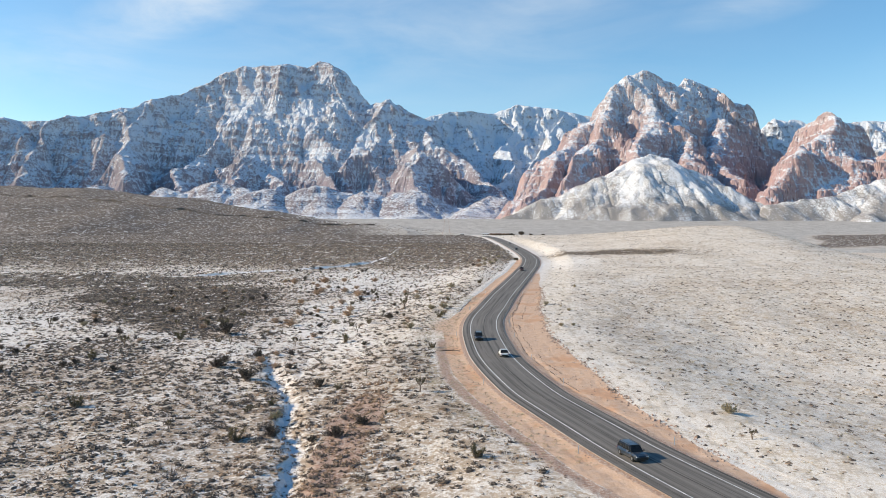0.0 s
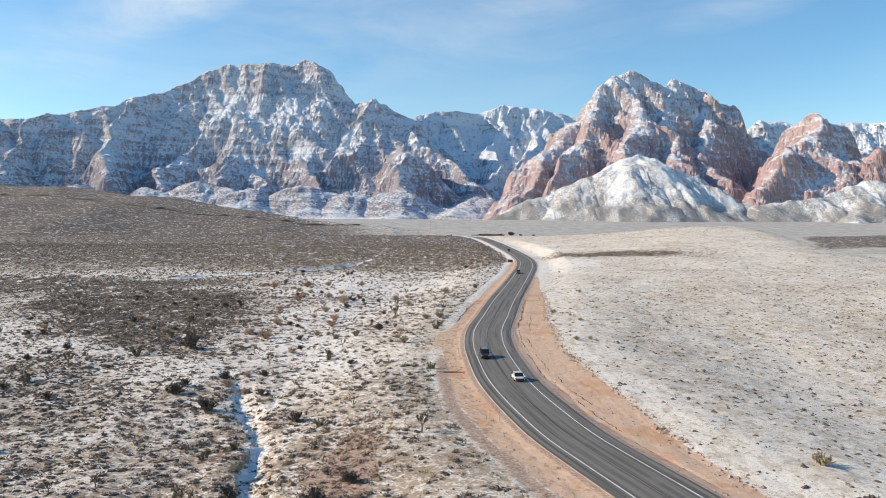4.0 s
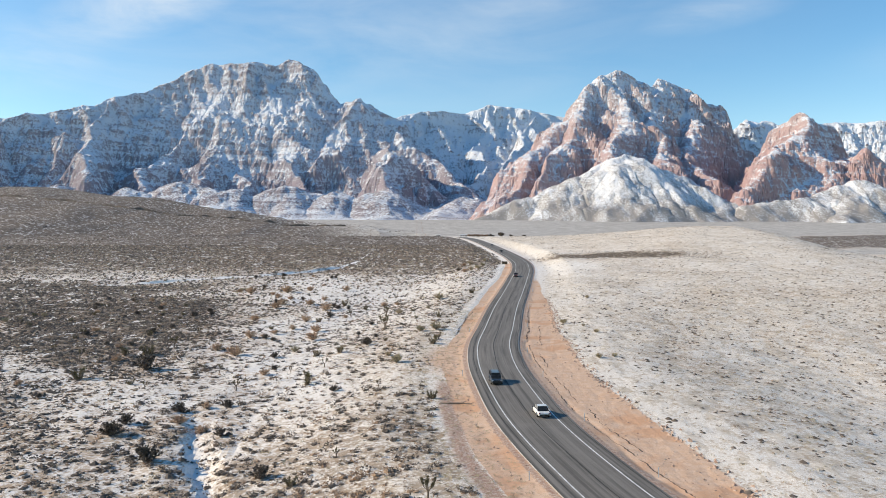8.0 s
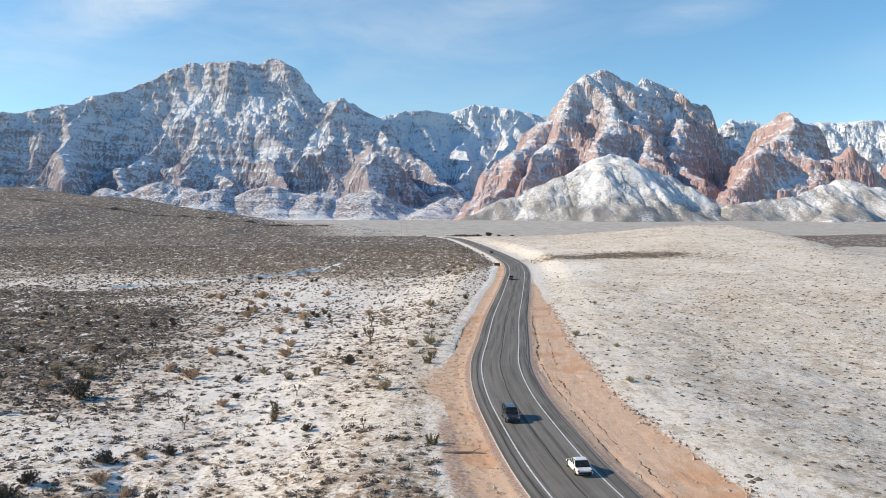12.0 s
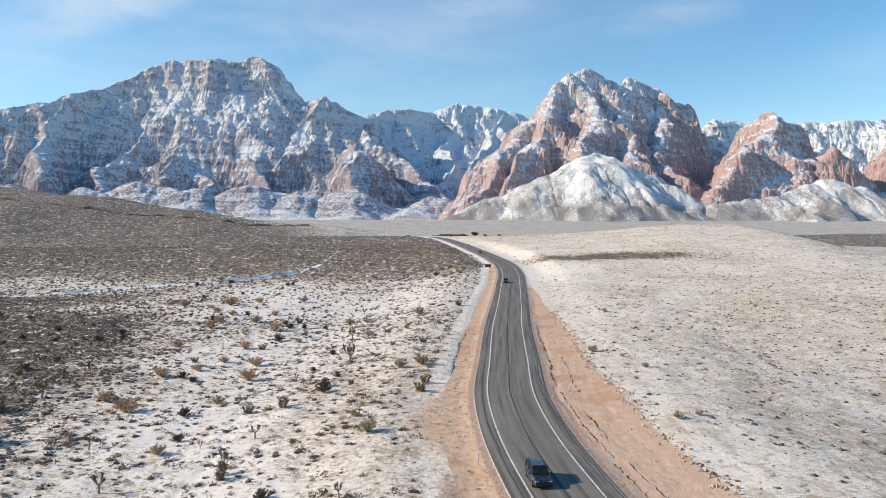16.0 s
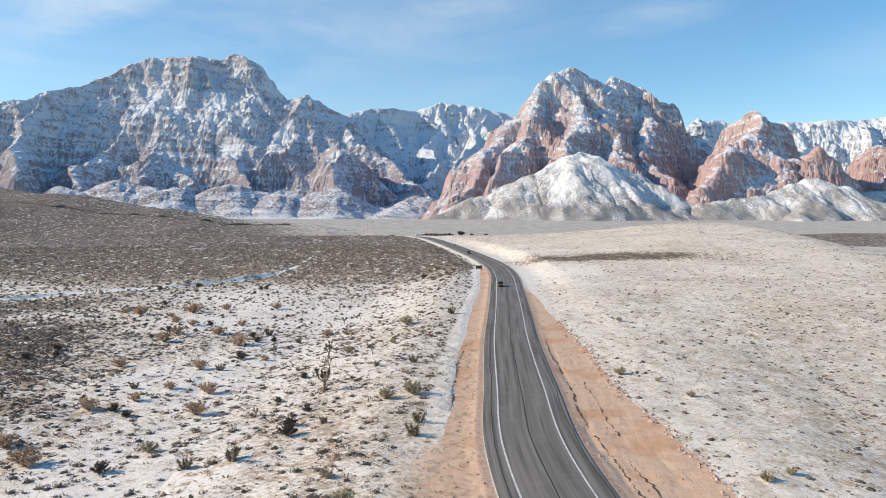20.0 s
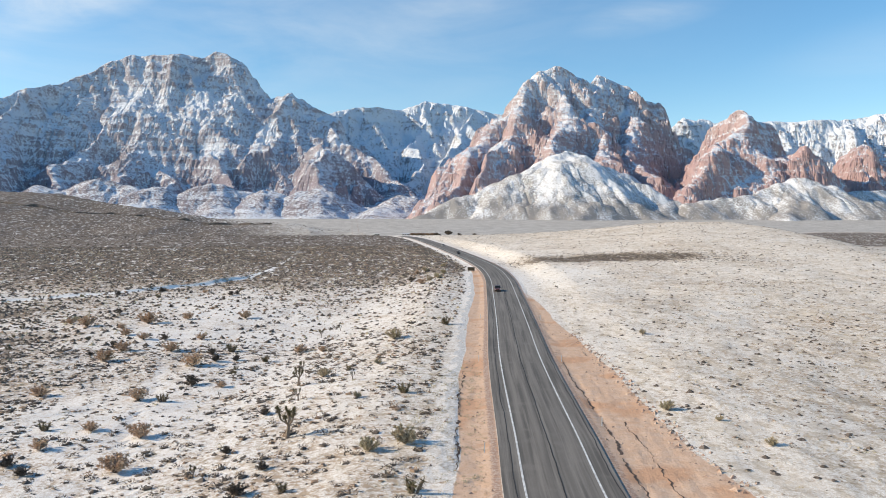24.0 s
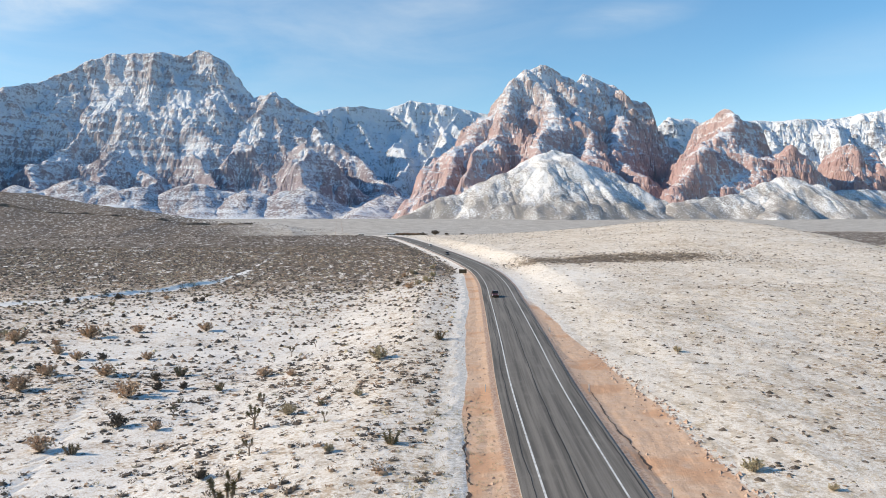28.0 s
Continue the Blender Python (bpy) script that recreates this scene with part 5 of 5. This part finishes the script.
def on_road(ob, y, lane, away):
    """Stands a vehicle in a lane, driving away from the camera's start or towards it."""
    slope = float(road_x(y + 1) - road_x(y - 1)) / 2
    turn = -math.degrees(math.atan(slope)) + (0 if away else 180)
    climb = math.degrees(math.atan(float(rise(y + 2) - rise(y - 2)) / 4)) * (1 if away else -1)
    ob.matrix_world = pose(float(road_x(y)) + lane * math.cos(math.atan(slope)), y - lane * slope, float(rise(y)) + 0.05 - 0.012 * abs(lane)) @ pose(0, 0, 0, 0, 0, turn) @ pose(0, 0, 0, climb)
    return ob


tagged(on_road(vehicle("suv", (0.014, 0.018, 0.024), 4.9, 1.95, 1.78, "suv"), 190, -1.9, False),
       "black sport utility vehicle driving on the asphalt road", "car", "vehicles on the road")
tagged(on_road(vehicle("sedan", (0.78, 0.78, 0.77), 4.6, 1.82, 1.46, "sedan"), 168, 1.7, True),
       "white four-door sedan driving away along the road", "car", "vehicles on the road")
tagged(on_road(vehicle("suv", (0.016, 0.024, 0.036), 4.7, 1.9, 1.7, "suv"), 98, -1.7, False),
       "dark blue sport utility vehicle coming along the road", "car", "vehicles on the road")
tagged(on_road(vehicle("pickup_truck", (0.10, 0.03, 0.025), 5.4, 1.98, 1.85, "pickup"), 417, -1.9, False),
       "dark maroon pickup truck on the asphalt road", "car", "vehicles on the road")
tagged(on_road(vehicle("suv", (0.06, 0.05, 0.05), 4.7, 1.9, 1.72, "suv"), 628, -1.9, False),
       "dark grey sport utility vehicle on the far bend", "car", "vehicles on the road")
tagged(on_road(vehicle("sedan", (0.70, 0.71, 0.72), 4.5, 1.8, 1.45, "sedan"), 726, 1.7, True),
       "silver sedan on the far stretch of road", "car", "vehicles on the road")

# ------------------------------------------------------------------ roadside furniture
branch = new("fallen_branch")
bm = bmesh.new()
tube(bm, [Vector((-2.9, 0.3, 0.12)), Vector((-1.2, 0.1, 0.2)), Vector((0.6, 0, 0.22)), Vector((2.3, -0.5, 0.14)), Vector((3.2, -0.9, 0.1))], [0.15, 0.14, 0.12, 0.09, 0.05], 7)
part("limb", bm, BARK, branch)
bm = bmesh.new()
for a, b, r in (((0.4, 0, 0.2), (1.6, 0.7, 0.5), 0.06), ((-1.0, 0.1, 0.18), (-1.7, 0.8, 0.35), 0.05), ((1.8, -0.3, 0.15), (2.6, 0.2, 0.4), 0.04)):
    tube(bm, [Vector(a), Vector(a).lerp(Vector(b), 0.6) + Vector((0, 0, 0.06)), Vector(b)], [r, r * 0.7, r * 0.3], 5)
part("twigs", bm, BARK, branch)
branch.matrix_world = pose(0.8, 176.2, float(ground_height(0.8, 176.2)) - 0.06)
tagged(branch, "weathered grey-brown branch lying on the dirt shoulder", "branch")
POST = plain("white_plastic", (0.78, 0.78, 0.76), (0.6, 0.59, 0.56), 9.0, 0.5)
TIMBER = plain("dark_brown_stained_wood", (0.045, 0.035, 0.022), (0.085, 0.065, 0.04), 4.0, 0.8)
post = new("delineator_post")
bm = bmesh.new()
box(bm, 0, 0, 0.55, 0.11, 0.03, 1.3, 0.012)
part("post", bm, POST, post)
part("reflector", box(bmesh.new(), 0, -0.022, 1.08, 0.075, 0.012, 0.15, 0.003), LAMP, post, "small pale reflector")
tagged(post, "slim white plastic delineator post on the dirt shoulder", "road post", "delineator posts")
for y, u in ((141, -7.0), (197, -7.0), (142, 7.5), (166, 7.3), (196, 7.2), (221, 7.0), (250, -7.0), (259, 7.1), (299, 6.9), (301, -7.1), (352, 7.0), (355, -7.2), (410, 7.0), (104, 7.2), (100, -7.2)):
    x = float(road_x(y)) + u
    copy_thing(post, pose(x, y, float(ground_height(x, y)) - 0.12, pick.uniform(-3, 3), pick.uniform(-3, 3), 0))
for ob in (*post.children_recursive, post):
    bpy.data.objects.remove(ob)

sign = new("road_sign")
part("panel", box(bmesh.new(), 0, 0, 1.35, 3.0, 0.08, 1.5, 0.02), TIMBER, sign)
for s in (-1, 1):
    part("post", box(bmesh.new(), s * 1.1, 0.07, 0.85, 0.14, 0.14, 2.3, 0.015), TIMBER, sign)
    part("brace", box(bmesh.new(), 0, -0.05, 1.35 + s * 0.5, 2.8, 0.05, 0.1, 0.01), TIMBER, sign)
tagged(sign, "dark brown wooden roadside sign seen from behind", "sign")
sx, sy = 43.6, 502.0
sign.matrix_world = pose(sx, sy, float(ground_height(sx, sy)) - 0.1, 0, 0, -12)

# ------------------------------------------------------------------ small buildings and trees at the crest
WALL = plain("white_painted_siding", (0.62, 0.58, 0.53), (0.5, 0.46, 0.42), 2.0, 0.7)
ROOF = plain("pale_metal_roof", (0.62, 0.62, 0.62), (0.45, 0.44, 0.43), 1.5, 0.5)
PANE = plain("dark_window_glass", (0.03, 0.035, 0.04), (0.05, 0.055, 0.06), 2.0, 0.1)


def cabin(x, y, long, deep, tall, label):
    root = new("cabin")
    z = float(ground_height(x, y))
    part("wall", box(bmesh.new(), 0, 0, tall / 2 - 0.3, long, deep, tall + 0.6, 0.03), WALL, root)
    bm = bmesh.new()
    pts = [(-long / 2 - 0.3, -deep / 2 - 0.3, tall - 0.02), (long / 2 + 0.3, -deep / 2 - 0.3, tall - 0.02), (long / 2 + 0.3, deep / 2 + 0.3, tall - 0.02),
           (-long / 2 - 0.3, deep / 2 + 0.3, tall - 0.02), (-long / 2 - 0.3, 0, tall + deep * 0.22), (long / 2 + 0.3, 0, tall + deep * 0.22)]
    v = [bm.verts.new(p) for p in pts]
    for f in ((0, 1, 5, 4), (2, 3, 4, 5), (0, 4, 3), (1, 2, 5), (3, 2, 1, 0)):
        bm.faces.new([v[k] for k in f])
    part("roof", bm, ROOF, root)
    for k in range(3):
        win = part("window", box(bmesh.new(), (k - 1) * long * 0.3, -deep / 2 - 0.02, tall * 0.6, 1.1, 0.08, 0.9, 0.01), WALL, root)
        part("pane", box(bmesh.new(), (k - 1) * long * 0.3, -deep / 2 - 0.05, tall * 0.6, 0.9, 0.06, 0.7, 0.01), PANE, win)
    part("door", box(bmesh.new(), long * 0.44, -deep / 2 - 0.03, 1.0, 0.9, 0.08, 2.0, 0.01), TRIM, root)
    root.matrix_world = pose(x, y, z)
    return tagged(root, label, "building", "small buildings at the crest")


cabin(48, 985, 8.0, 4.0, 1.9, "low white cabin with a pale metal roof")
cabin(19, 992, 5.0, 3.0, 1.7, "small white cabin behind the snowy rise")


def tree(x, y, wide, tall, seed, label, leaves=SAGE):
    """A low spreading tree with a dense uneven crown."""
    rng = random.Random(seed)
    root = new("tree")
    wood, leaf = bmesh.new(), bmesh.new()
    for k in range(16):
        a, r = rng.random() * 2 * math.pi, rng.uniform(0.05, 0.5) * wide
        top = Vector((math.cos(a) * r, math.sin(a) * r, tall * rng.uniform(0.75, 1.0) * math.sqrt(1 - (r / wide * 1.7) ** 2)))
        tube(wood, [Vector((0, 0, -0.2)), top * 0.5 + Vector((0, 0, 0.3)), top * 0.95], [0.2, 0.12, 0.05], 5)
        for f in (0.45, 0.7, 0.95):
            blades(leaf, top * f, top.normalized(), 34, wide * 0.11, rng, 0.2, 0.9)
    part("trunk", wood, BARK, root)
    part("crown", leaf, leaves, root)
    root.matrix_world = pose(x, y, float(ground_height(x, y)))
    return tagged(root, label, "tree", "trees at the crest")


tree(92, 985, 11, 4.6, 1, "dark rounded desert tree beside the road crest")
tree(81, 990, 8, 2.6, 2, "low dark desert tree near the crest")
tree(103, 982, 6, 1.9, 3, "low dark desert tree near the crest")
tree(118, 976, 5, 1.6, 5, "low dark desert tree near the crest")
for k, (x, y, wide) in enumerate(((56, 992, 7), (61, 990, 8), (66, 993, 9), (71, 990, 8), (76, 993, 7))):
    tree(x, y, wide, 2.8, 20 + k, "leafless reddish thicket tree beside the cabin", RUST)

# thin ledge of dark rock along the long hill
LEDGE = plain("dark_desert_rock", (0.09, 0.075, 0.065), (0.2, 0.165, 0.14), 0.4, 0.95, 0.0, 0.9, 0.5)
lx = np.arange(-820, -110, 3.0)
ly = np.interp(lx, [-820, -437, -166, -110], [1440, 1300, 1255, 1250]) + 9 * fbm(lx / 60, lx * 0 + 1.3, 3, 91)
lh = np.clip(1.4 + 2.6 * fbm(lx / 26, lx * 0 + 5.3, 3, 93), 0.1, 4.5)
lz = ground_height(lx, ly)
xs = np.stack([lx] * 4, 1)
ys = np.stack([ly - 1.0, ly - 0.3, ly + 0.5, ly + 5.0], 1)
zs = np.stack([lz - 1.0, lz + lh * 0.8, lz + lh, lz - 0.5], 1)
tagged(part("rock_ledge", grid_mesh("rock_ledge", xs, ys, zs), LEDGE), "thin broken ledge of dark rock along the hillside", "rock ledge")
